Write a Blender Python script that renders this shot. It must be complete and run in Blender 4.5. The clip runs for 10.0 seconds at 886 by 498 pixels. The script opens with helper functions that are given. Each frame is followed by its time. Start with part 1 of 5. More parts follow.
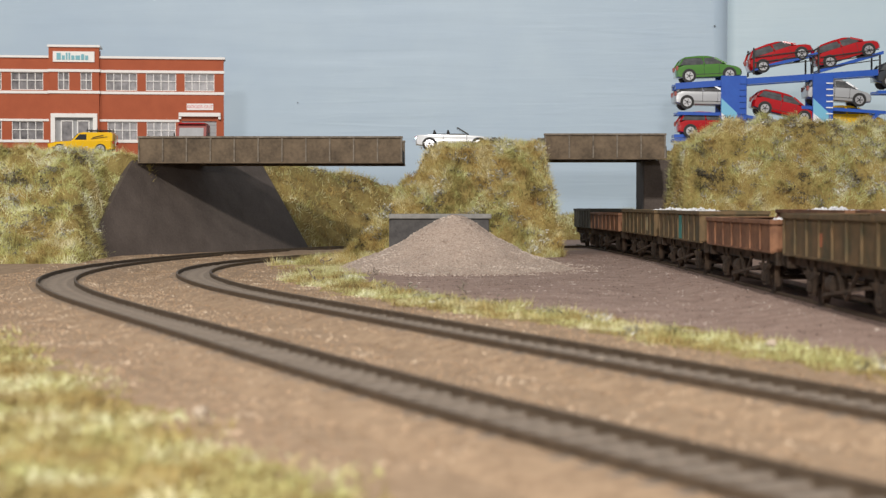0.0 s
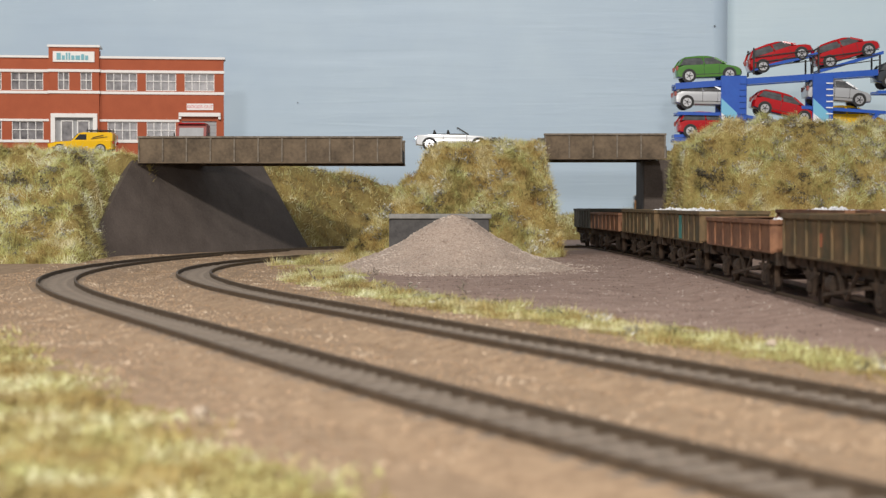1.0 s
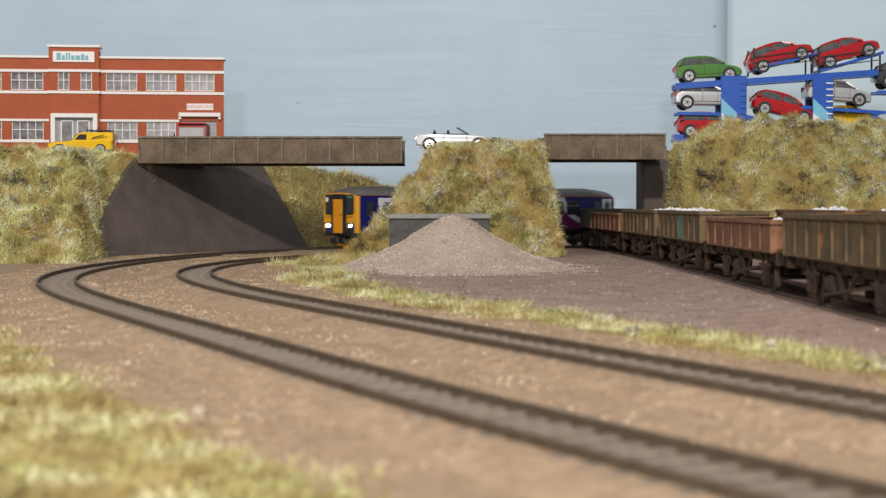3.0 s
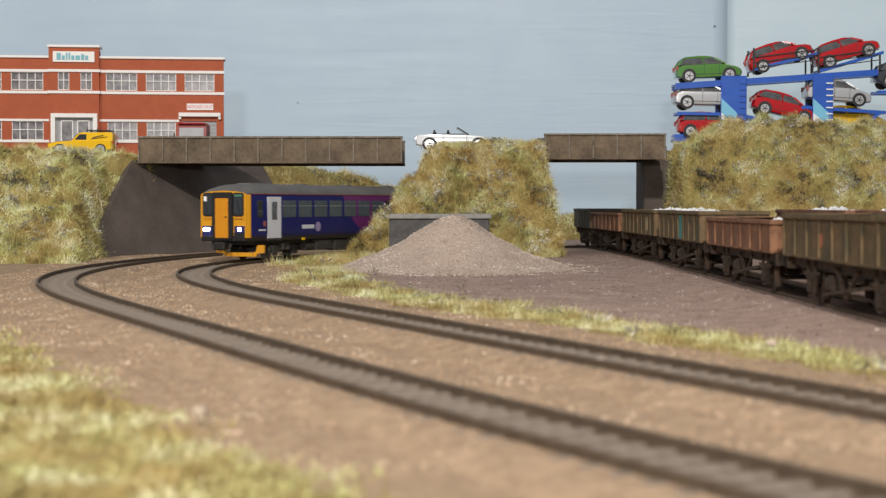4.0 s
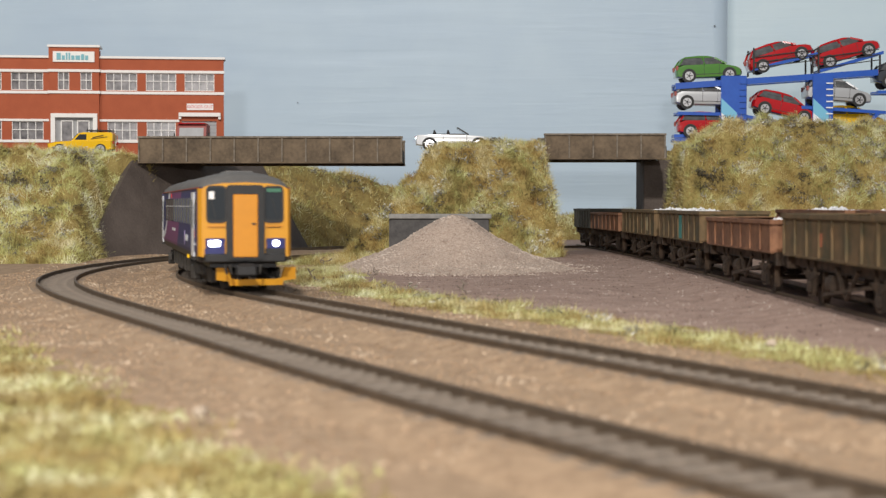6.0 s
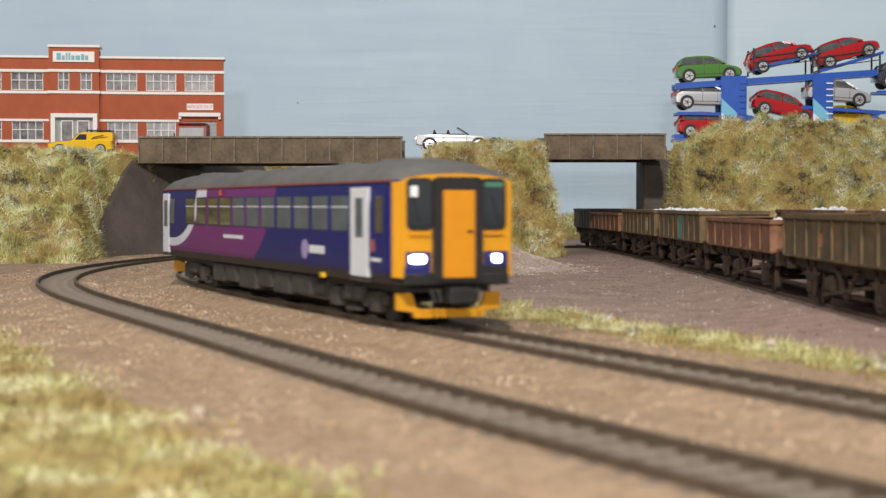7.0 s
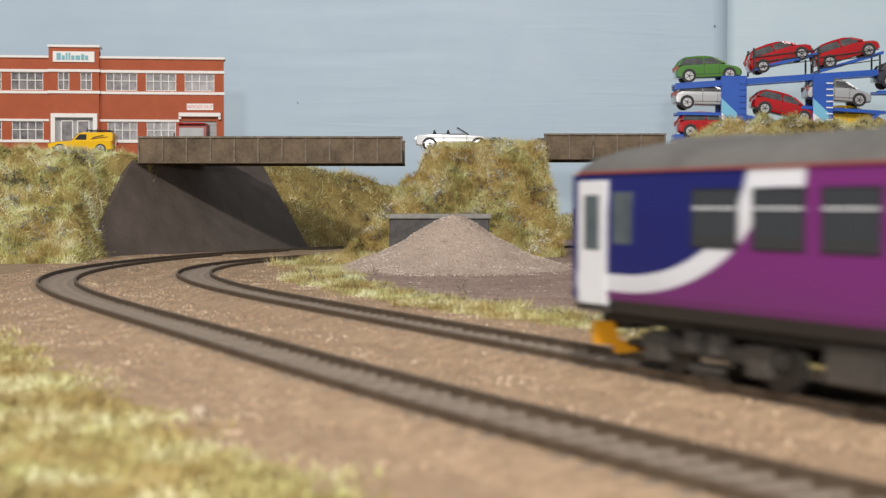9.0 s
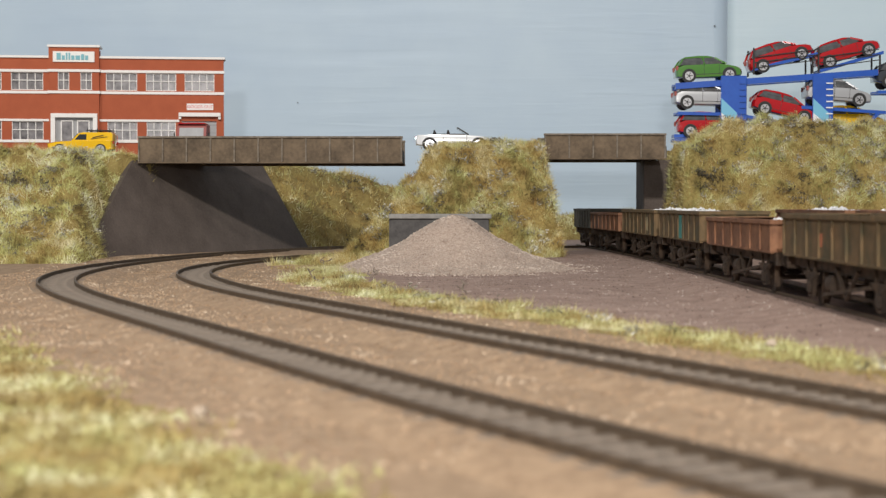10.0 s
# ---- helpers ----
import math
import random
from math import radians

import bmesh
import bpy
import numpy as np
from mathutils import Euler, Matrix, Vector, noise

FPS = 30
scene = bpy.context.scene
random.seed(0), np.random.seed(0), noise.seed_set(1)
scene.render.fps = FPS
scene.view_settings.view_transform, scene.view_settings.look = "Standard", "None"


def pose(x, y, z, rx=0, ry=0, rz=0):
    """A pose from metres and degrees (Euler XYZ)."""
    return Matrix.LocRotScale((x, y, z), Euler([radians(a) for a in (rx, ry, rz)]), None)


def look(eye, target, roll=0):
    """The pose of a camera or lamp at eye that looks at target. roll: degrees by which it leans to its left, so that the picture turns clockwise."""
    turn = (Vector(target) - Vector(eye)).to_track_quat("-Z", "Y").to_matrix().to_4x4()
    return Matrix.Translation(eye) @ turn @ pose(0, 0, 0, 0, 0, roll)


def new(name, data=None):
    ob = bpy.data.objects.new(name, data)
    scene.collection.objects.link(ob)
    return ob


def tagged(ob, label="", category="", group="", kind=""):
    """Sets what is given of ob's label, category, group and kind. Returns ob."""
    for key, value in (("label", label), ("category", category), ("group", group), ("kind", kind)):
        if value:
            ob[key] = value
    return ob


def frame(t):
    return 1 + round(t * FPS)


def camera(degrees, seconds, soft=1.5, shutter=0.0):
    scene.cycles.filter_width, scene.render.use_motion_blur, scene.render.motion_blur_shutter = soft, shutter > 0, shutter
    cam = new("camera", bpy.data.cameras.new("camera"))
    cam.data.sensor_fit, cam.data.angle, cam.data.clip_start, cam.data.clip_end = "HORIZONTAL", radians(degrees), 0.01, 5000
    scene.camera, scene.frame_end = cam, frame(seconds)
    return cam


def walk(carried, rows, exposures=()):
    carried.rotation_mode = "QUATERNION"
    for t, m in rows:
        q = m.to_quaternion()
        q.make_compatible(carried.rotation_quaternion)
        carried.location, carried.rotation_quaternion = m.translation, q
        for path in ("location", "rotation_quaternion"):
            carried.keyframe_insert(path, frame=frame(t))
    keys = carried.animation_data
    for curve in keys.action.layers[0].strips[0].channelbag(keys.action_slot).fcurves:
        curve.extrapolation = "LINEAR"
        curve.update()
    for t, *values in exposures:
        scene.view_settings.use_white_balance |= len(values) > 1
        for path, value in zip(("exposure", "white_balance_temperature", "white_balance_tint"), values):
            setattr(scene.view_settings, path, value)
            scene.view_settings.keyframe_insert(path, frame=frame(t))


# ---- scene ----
# All plan numbers below are millimetres of the model railway; meshes are scaled to metres.
MM = 0.001
cam = camera(31.83, 10.0, soft=1.3, shutter=0.5)
cam.data.dof.use_dof = True
cam.data.dof.focus_distance = 0.98
cam.data.dof.aperture_fstop = 34.0
EYE = pose(0, 0, 0.0342, 90 - 1.625, 0, 0)
walk(cam, [(0.0, EYE), (10.0, EYE)], exposures=[(0.0, 0.0), (10.0, 0.0)])

# ---- room light: two lamps over the front of the layout, a weak low one, and the pale room around ----
world = bpy.data.worlds.new("room")
scene.world = world
world.use_nodes = True
world.node_tree.nodes["Background"].inputs[0].default_value = (0.93, 0.95, 1.0, 1)
world.node_tree.nodes["Background"].inputs[1].default_value = 0.21


def area_lamp(name, eye, target, size, watts, colour):
    lamp = bpy.data.lights.new(name, "AREA")
    lamp.shape, lamp.size, lamp.energy, lamp.color = "DISK", size, watts, colour
    ob = new(name, lamp)
    ob.matrix_world = look(eye, target)
    return ob


area_lamp("room_lamp", (-0.05, -0.95, 1.08), (0.0, 1.1, 0.03), 0.09, 29.5, (1.0, 0.95, 0.88))
area_lamp("room_lamp", (-0.80, -0.40, 1.15), (-0.05, 1.0, 0), 0.16, 10.5, (1.0, 0.95, 0.89))
# Unseen low source of unknown kind, placed to cast the soft backboard shadows.
area_lamp("desk_lamp", (-0.03, -0.55, 0.15), (0.0, 1.2, 0.10), 0.04, 4.4, (1.0, 0.96, 0.93))


# ---- materials ----
def mat(name, c1, c2=None, size=2.0, rough=0.7, bump=0.0, fine=0.3, metal=0.0, coat=0.0, spec=0.5, emit=0.0, contrast=1.0):
    """c1, c2: two base colours mixed by noise of that size in mm, with a finer one on top; bump in mm."""
    m = bpy.data.materials.new(name)
    m.use_nodes = True
    nt = m.node_tree
    b = nt.nodes["Principled BSDF"]
    b.inputs["Roughness"].default_value = rough
    b.inputs["Metallic"].default_value = metal
    b.inputs["Coat Weight"].default_value = coat
    b.inputs["Specular IOR Level"].default_value = spec
    b.inputs["Base Color"].default_value = (*c1, 1)
    if emit:
        b.inputs["Emission Color"].default_value = (*c1, 1)
        b.inputs["Emission Strength"].default_value = emit
    if c2:
        tc = nt.nodes.new("ShaderNodeTexCoord")
        n1 = nt.nodes.new("ShaderNodeTexNoise")
        n1.inputs["Scale"].default_value = 1000.0 / size
        n1.inputs["Detail"].default_value = 4
        n2 = nt.nodes.new("ShaderNodeTexNoise")
        n2.inputs["Scale"].default_value = 1000.0 / (size * fine)
        n2.inputs["Detail"].default_value = 3
        for n in (n1, n2):
            nt.links.new(tc.outputs["Object"], n.inputs["Vector"])
        add = nt.nodes.new("ShaderNodeMath")
        add.operation = "MULTIPLY_ADD"
        nt.links.new(n2.outputs["Fac"], add.inputs[0])
        add.inputs[1].default_value = 0.6
        nt.links.new(n1.outputs["Fac"], add.inputs[2])
        ramp = nt.nodes.new("ShaderNodeMapRange")
        ramp.inputs["From Min"].default_value = 0.8 - 0.3 / contrast
        ramp.inputs["From Max"].default_value = 0.8 + 0.3 / contrast
        nt.links.new(add.outputs[0], ramp.inputs["Value"])
        mix = nt.nodes.new("ShaderNodeMix")
        mix.data_type = "RGBA"
        mix.inputs[6].default_value = (*c1, 1)
        mix.inputs[7].default_value = (*c2, 1)
        nt.links.new(ramp.outputs["Result"], mix.inputs[0])
        nt.links.new(mix.outputs[2], b.inputs["Base Color"])
        if bump:
            bp = nt.nodes.new("ShaderNodeBump")
            bp.inputs["Distance"].default_value = bump * MM
            bp.inputs["Strength"].default_value = 1.0
            nt.links.new(add.outputs[0], bp.inputs["Height"])
            nt.links.new(bp.outputs["Normal"], b.inputs["Normal"])
    return m


def island_mat(name, cols, rough=0.8):
    """Loose pieces, each in one of several colours by its island."""
    m = bpy.data.materials.new(name)
    m.use_nodes = True
    nt = m.node_tree
    b = nt.nodes["Principled BSDF"]
    b.inputs["Roughness"].default_value = rough
    b.inputs["Specular IOR Level"].default_value = 0.35
    g = nt.nodes.new("ShaderNodeNewGeometry")
    r = nt.nodes.new("ShaderNodeValToRGB")
    e = r.color_ramp.elements
    while len(e) < len(cols):
        e.new(0.5)
    for i, c in enumerate(cols):
        e[i].position = i / (len(cols) - 1)
        e[i].color = (*c, 1)
    tc = nt.nodes.new("ShaderNodeTexCoord")
    n = nt.nodes.new("ShaderNodeTexNoise")
    n.inputs["Scale"].default_value = 42
    n.inputs["Detail"].default_value = 6
    n.inputs["Roughness"].default_value = 0.75
    nt.links.new(tc.outputs["Object"], n.inputs["Vector"])
    a = nt.nodes.new("ShaderNodeMath")
    a.operation = "MULTIPLY_ADD"
    nt.links.new(g.outputs["Random Per Island"], a.inputs[0])
    a.inputs[1].default_value = 0.30
    s = nt.nodes.new("ShaderNodeMapRange")
    s.inputs["From Min"].default_value, s.inputs["From Max"].default_value = 0.40, 0.60
    s.inputs["To Max"].default_value = 0.80
    nt.links.new(n.outputs["Fac"], s.inputs["Value"])
    nt.links.new(s.outputs["Result"], a.inputs[2])
    nt.links.new(a.outputs[0], r.inputs["Fac"])
    nt.links.new(r.outputs["Color"], b.inputs["Base Color"])
    return m


M_SAND = mat("sandy_ballast", (0.235, 0.155, 0.094), (0.405, 0.283, 0.180), 4, 0.92, 0.55, 0.3, contrast=1.2)
M_YARD = mat("yard_earth", (0.20, 0.128, 0.100), (0.385, 0.272, 0.222), 8, 0.9, 0.3, 0.2)
M_BED = mat("grey_ballast", (0.070, 0.052, 0.037), (0.20, 0.150, 0.110), 2.2, 0.85, 0.4, 0.4)
M_RAIL = mat("rusty_rail", (0.085, 0.060, 0.040), (0.155, 0.112, 0.076), 5, 0.6, 0.05, 0.3, 0.3)
M_SLEEPER = mat("sleeper", (0.10, 0.081, 0.063), (0.25, 0.202, 0.160), 3, 0.85, 0.2)
M_GRASSBASE = mat("grass_mat", (0.20, 0.13, 0.04), (0.36, 0.29, 0.10), 9, 0.95, 0.8, 0.2)


def grass_mat(name, greens, ochres, patch=30.0, bias=0.5):
    """Static grass: patches of green and of ochre fibre, lighter and darker tufts within them."""
    m = island_mat(name, greens)
    nt = m.node_tree
    b = nt.nodes["Principled BSDF"]
    first = [n for n in nt.nodes if n.type == "VALTORGB"][0]
    fac = first.inputs["Fac"].links[0].from_socket
    r = nt.nodes.new("ShaderNodeValToRGB")
    e = r.color_ramp.elements
    while len(e) < len(ochres):
        e.new(0.5)
    for i, c in enumerate(ochres):
        e[i].position = i / (len(ochres) - 1)
        e[i].color = (*c, 1)
    nt.links.new(fac, r.inputs["Fac"])
    tc = nt.nodes.new("ShaderNodeTexCoord")
    n = nt.nodes.new("ShaderNodeTexNoise")
    n.inputs["Scale"].default_value = 1000.0 / patch
    n.inputs["Detail"].default_value = 4
    n.inputs["Roughness"].default_value = 0.6
    nt.links.new(tc.outputs["Object"], n.inputs["Vector"])
    k = nt.nodes.new("ShaderNodeMapRange")
    k.inputs["From Min"].default_value, k.inputs["From Max"].default_value = bias - 0.09, bias + 0.09
    nt.links.new(n.outputs["Fac"], k.inputs["Value"])
    mix = nt.nodes.new("ShaderNodeMix")
    mix.data_type = "RGBA"
    nt.links.new(k.outputs["Result"], mix.inputs[0])
    nt.links.new(first.outputs["Color"], mix.inputs[6])
    nt.links.new(r.outputs["Color"], mix.inputs[7])
    nt.links.new(mix.outputs[2], b.inputs["Base Color"])
    return m


GREENS = [(0.13, 0.10, 0.035), (0.32, 0.285, 0.095), (0.50, 0.49, 0.19), (0.66, 0.67, 0.34), (0.82, 0.82, 0.57)]
OCHRES = [(0.11, 0.062, 0.026), (0.29, 0.18, 0.058), (0.48, 0.335, 0.112), (0.60, 0.49, 0.21), (0.76, 0.68, 0.43)]
PALES = [(0.19, 0.14, 0.055), (0.32, 0.29, 0.11), (0.44, 0.43, 0.18), (0.55, 0.56, 0.285), (0.72, 0.72, 0.49)]
DRIES = [(0.11, 0.065, 0.027), (0.24, 0.155, 0.055), (0.37, 0.27, 0.098), (0.46, 0.38, 0.165), (0.62, 0.55, 0.34)]
M_GRASS = grass_mat("grass_fibre", GREENS, OCHRES, 34, 0.53)
M_GRASS_LIGHT = grass_mat("light_grass_fibre", [tuple(min(0.85, v * 1.2) for v in c) for c in GREENS], OCHRES, 30, 0.57)
M_GRASS_DRY = grass_mat("dry_grass_fibre", GREENS, OCHRES, 26, 0.48)
M_GRASS_PALE = grass_mat("pale_grass_fibre", PALES, DRIES, 26, 0.51)
M_SCRUB = island_mat("grey_scrub", [(0.035, 0.029, 0.02), (0.085, 0.074, 0.05), (0.20, 0.185, 0.14), (0.40, 0.385, 0.32), (0.80, 0.79, 0.73)])


def brushed(name, c1, c2):
    """Emulsion laid on with long level brush strokes over a cloudy undertone."""
    m = mat(name, c1, c2, 130, 0.5, 0.0, 0.3)
    nt = m.node_tree
    b = nt.nodes["Principled BSDF"]
    tc = nt.nodes.new("ShaderNodeTexCoord")
    mp = nt.nodes.new("ShaderNodeMapping")
    mp.inputs["Scale"].default_value = (9, 9, 130)
    mp.inputs["Rotation"].default_value = (0, radians(2.5), 0)
    n = nt.nodes.new("ShaderNodeTexNoise")
    n.inputs["Scale"].default_value = 1.0
    n.inputs["Detail"].default_value = 5
    n.inputs["Distortion"].default_value = 0.6
    nt.links.new(tc.outputs["Object"], mp.inputs["Vector"])
    nt.links.new(mp.outputs["Vector"], n.inputs["Vector"])
    bp = nt.nodes.new("ShaderNodeBump")
    bp.inputs["Distance"].default_value = 0.0022
    bp.inputs["Strength"].default_value = 0.30
    big = nt.nodes.new("ShaderNodeTexNoise")
    big.inputs["Scale"].default_value = 3.2
    nt.links.new(tc.outputs["Object"], big.inputs["Vector"])
    fade = nt.nodes.new("ShaderNodeMapRange")
    fade.inputs["From Min"].default_value, fade.inputs["From Max"].default_value = 0.42, 0.68
    fade.inputs["To Min"].default_value = 0.22
    nt.links.new(big.outputs["Fac"], fade.inputs["Value"])
    mul = nt.nodes.new("ShaderNodeMath")
    mul.operation = "MULTIPLY"
    nt.links.new(n.outputs["Fac"], mul.inputs[0])
    nt.links.new(fade.outputs["Result"], mul.inputs[1])
    nt.links.new(mul.outputs[0], bp.inputs["Height"])
    nt.links.new(bp.outputs["Normal"], b.inputs["Normal"])
    return m


M_SKY = brushed("painted_sky", (0.48, 0.610, 0.755), (0.54, 0.670, 0.795))
M_SKY2 = brushed("painted_sky_light", (0.52, 0.67, 0.785), (0.59, 0.73, 0.82))
M_CONCRETE = mat("grey_render", (0.080, 0.062, 0.053), (0.138, 0.109, 0.094), 16, 0.85, 0.5, 0.1)
M_GIRDER = mat("weathered_girder", (0.060, 0.041, 0.024), (0.185, 0.132, 0.082), 13, 0.75, 0.15, 0.2)
M_STAIN = mat("limescale_stained_steel", (0.085, 0.066, 0.047), (0.25, 0.21, 0.165), 5, 0.8, 0.1, 0.3)
M_GRAVEL = mat("gravel", (0.33, 0.245, 0.195), (0.56, 0.455, 0.38), 1.3, 0.9, 0.7, 0.5)
M_BUNKER = mat("dark_block", (0.055, 0.05, 0.05), (0.10, 0.095, 0.09), 4, 0.85, 0.2)
M_BUNKERTOP = mat("grey_cap", (0.20, 0.19, 0.18), (0.30, 0.29, 0.27), 4, 0.85, 0.2)
M_ROAD = mat("road_surface", (0.10, 0.10, 0.10), (0.16, 0.155, 0.15), 5, 0.9, 0.1)
M_BRICK = mat("orange_brick_paper", (0.345, 0.069, 0.021), (0.41, 0.090, 0.030), 8, 0.7, 0.05, 0.12)
M_WHITE = mat("white_trim", (0.78, 0.76, 0.74), (0.84, 0.82, 0.80), 6, 0.6, 0.0)
M_PANE = mat("grey_pane", (0.065, 0.060, 0.065), (0.27, 0.255, 0.265), 9, 0.25, 0.0, 0.5)
M_SHUTTER = mat("grey_shutter", (0.30, 0.30, 0.31), (0.38, 0.38, 0.39), 6, 0.5, 0.0)
M_TEAL = mat("teal_lettering", (0.20, 0.45, 0.52))
M_SIGNRED = mat("red_lettering", (0.60, 0.10, 0.13))
M_BLACK = mat("black_plastic", (0.007, 0.007, 0.008), (0.016, 0.015, 0.015), 3, 0.55, 0.0)
M_TYRE = mat("tyre_rubber", (0.02, 0.02, 0.02), rough=0.7)
M_RIM = mat("silver_rim", (0.55, 0.55, 0.57), rough=0.3, metal=0.7)
M_GLASS = mat("dark_glazing", (0.03, 0.035, 0.04), rough=0.06, coat=0.5)
M_CARGLASS = mat("car_glazing", (0.055, 0.058, 0.062), (0.13, 0.135, 0.14), 7, 0.07, 0.0, coat=0.6)
M_GLASSPALE = mat("pale_glazing", (0.050, 0.066, 0.080), (0.105, 0.128, 0.145), 9, 0.35, 0.0, spec=0.25)
M_LAMP = mat("lit_headlight", (0.92, 0.95, 1.0), rough=0.3, emit=9.0)
M_YELLOW = mat("warning_yellow", (0.62, 0.285, 0.010), (0.56, 0.25, 0.009), 14, 0.42, 0.0, 0.3, coat=0.15)
M_ORANGE = mat("door_orange", (0.60, 0.24, 0.009), (0.54, 0.215, 0.008), 9, 0.42)
M_NAVY = mat("navy_paint", (0.012, 0.016, 0.10), (0.016, 0.02, 0.12), 20, 0.4)
M_DOORGREY = mat("pale_grey_door", (0.66, 0.67, 0.70), (0.60, 0.61, 0.65), 12, 0.45)
M_ROOF = mat("grey_roof", (0.085, 0.080, 0.076), (0.135, 0.13, 0.124), 16, 0.75, 0.05, 0.2)
M_UNDER = mat("dirty_underframe", (0.020, 0.018, 0.016), (0.058, 0.050, 0.042), 6, 0.8, 0.1)
M_REDLINE = mat("red_line", (0.26, 0.05, 0.045), rough=0.6)
M_WAGGREEN = mat("olive_wagon", (0.058, 0.048, 0.021), (0.165, 0.098, 0.042), 17, 0.75, 0.08, 0.2, contrast=1.5)
M_WAGBROWN = mat("rusty_wagon", (0.115, 0.046, 0.022), (0.265, 0.125, 0.062), 14, 0.75, 0.08, 0.2, contrast=1.4)
M_WAGDARK = mat("dark_wagon", (0.055, 0.055, 0.045), (0.10, 0.09, 0.07), 12, 0.75, 0.08, 0.2)
M_WAGUNDER = mat("brown_running_gear", (0.012, 0.009, 0.007), (0.105, 0.066, 0.040), 6, 0.8, 0.15)
M_STONELOAD = island_mat("white_stone", [(0.50, 0.50, 0.52), (0.66, 0.66, 0.67), (0.80, 0.80, 0.80)])
M_TRBLUE = mat("carrier_blue", (0.010, 0.075, 0.42), (0.016, 0.10, 0.48), 8, 0.35, coat=0.4)
M_TRLIGHT = mat("carrier_pale_blue", (0.18, 0.48, 0.68), rough=0.4)
M_TRWHITE = mat("carrier_white", (0.78, 0.79, 0.82), rough=0.4)


def paint(name, c):
    return mat(name, c, tuple(v * 0.9 for v in c), 18, 0.14, coat=1.0)


P_RED = paint("red_paint", (0.46, 0.008, 0.012))
P_GREEN = paint("green_paint", (0.085, 0.235, 0.045))
P_SILVER = mat("silver_paint", (0.50, 0.51, 0.53), (0.46, 0.47, 0.49), 18, 0.28, metal=0.35, coat=0.6)
P_GREY = paint("dark_grey_paint", (0.045, 0.05, 0.06))
P_YELLOW = paint("yellow_paint", (0.88, 0.52, 0.005))
P_WHITE = paint("white_paint", (0.80, 0.81, 0.83))
P_MAROON = mat("faded_red_paint", (0.34, 0.09, 0.08), (0.28, 0.075, 0.065), 9, 0.6)


# ---- mesh helpers ----
def part(name, bm, material, parent=None, label="", smooth=False):
    me = bpy.data.meshes.new(name)
    bm.transform(Matrix.Scale(MM, 4))
    bm.normal_update()
    bm.to_mesh(me)
    bm.free()
    for m in (material if isinstance(material, (list, tuple)) else [material]):
        me.materials.append(m)
    if smooth:
        for p in me.polygons:
            p.use_smooth = True
        me.set_sharp_from_angle(angle=radians(38))
    ob = new(name, me)
    ob.parent = parent
    if label:
        ob["label"] = label
    return ob


def raw(name, verts, faces, material, parent=None, idx=None, smooth=False):
    me = bpy.data.meshes.new(name)
    me.from_pydata([(v[0] * MM, v[1] * MM, v[2] * MM) for v in verts], [], faces)
    for m in (material if isinstance(material, (list, tuple)) else [material]):
        me.materials.append(m)
    if idx is not None:
        me.polygons.foreach_set("material_index", idx)
    if smooth:
        me.polygons.foreach_set("use_smooth", [True] * len(faces))
    me.update()
    ob = new(name, me)
    ob.parent = parent
    return ob


def thing(name, label, category, m=None, group="", kind=""):
    ob = new(name)
    ob.empty_display_size = 0.01
    if m is not None:
        ob.matrix_basis = m
    return tagged(ob, label, category, group, kind)


def at_mm(x, y, z, rz=0, rx=0, ry=0):
    return pose(x * MM, y * MM, z * MM, rx, ry, rz)


def cube(bm, x0, x1, y0, y1, z0, z1, bevel=0.0):
    r = bmesh.ops.create_cube(bm, size=1, matrix=Matrix.Translation(((x0 + x1) / 2, (y0 + y1) / 2, (z0 + z1) / 2)) @ Matrix.Diagonal((x1 - x0, y1 - y0, z1 - z0, 1)))
    if bevel:
        ed = list({e for v in r["verts"] for e in v.link_edges})
        bmesh.ops.bevel(bm, geom=ed, offset=bevel, segments=1, affect="EDGES")
    return bm


def box(x0, x1, y0, y1, z0, z1, bevel=0.0):
    return cube(bmesh.new(), x0, x1, y0, y1, z0, z1, bevel)


def cyl(bm, c, r, depth, axis="x", seg=20, r2=None):
    turn = {"x": Matrix.Rotation(math.pi / 2, 4, "Y"), "y": Matrix.Rotation(math.pi / 2, 4, "X"), "z": Matrix.Identity(4)}[axis]
    bmesh.ops.create_cone(bm, cap_ends=True, segments=seg, radius1=r, radius2=r if r2 is None else r2, depth=depth, matrix=Matrix.Translation(c) @ turn)
    return bm


def prism(bm, pts, a0, a1, axis="x"):
    """A polygon of two-dimensional points, drawn out along an axis."""
    def place(p, a):
        return {"x": (a, p[0], p[1]), "y": (p[0], a, p[1]), "z": (p[0], p[1], a)}[axis]
    lo = [bm.verts.new(place(p, a0)) for p in pts]
    hi = [bm.verts.new(place(p, a1)) for p in pts]
    n = len(pts)
    fs = [bm.faces.new(lo[::-1]), bm.faces.new(hi)]
    fs += [bm.faces.new((lo[i], lo[(i + 1) % n], hi[(i + 1) % n], hi[i])) for i in range(n)]
    bmesh.ops.recalc_face_normals(bm, faces=fs)
    return bm


def loft(bm, rings, cap=True):
    vs = [[bm.verts.new(p) for p in r] for r in rings]
    n = len(rings[0])
    fs = []
    for a, b in zip(vs[:-1], vs[1:]):
        for i in range(n):
            fs.append(bm.faces.new((a[i], a[(i + 1) % n], b[(i + 1) % n], b[i])))
    if cap:
        fs += [bm.faces.new(vs[0][::-1]), bm.faces.new(vs[-1])]
    bmesh.ops.recalc_face_normals(bm, faces=fs)
    return bm


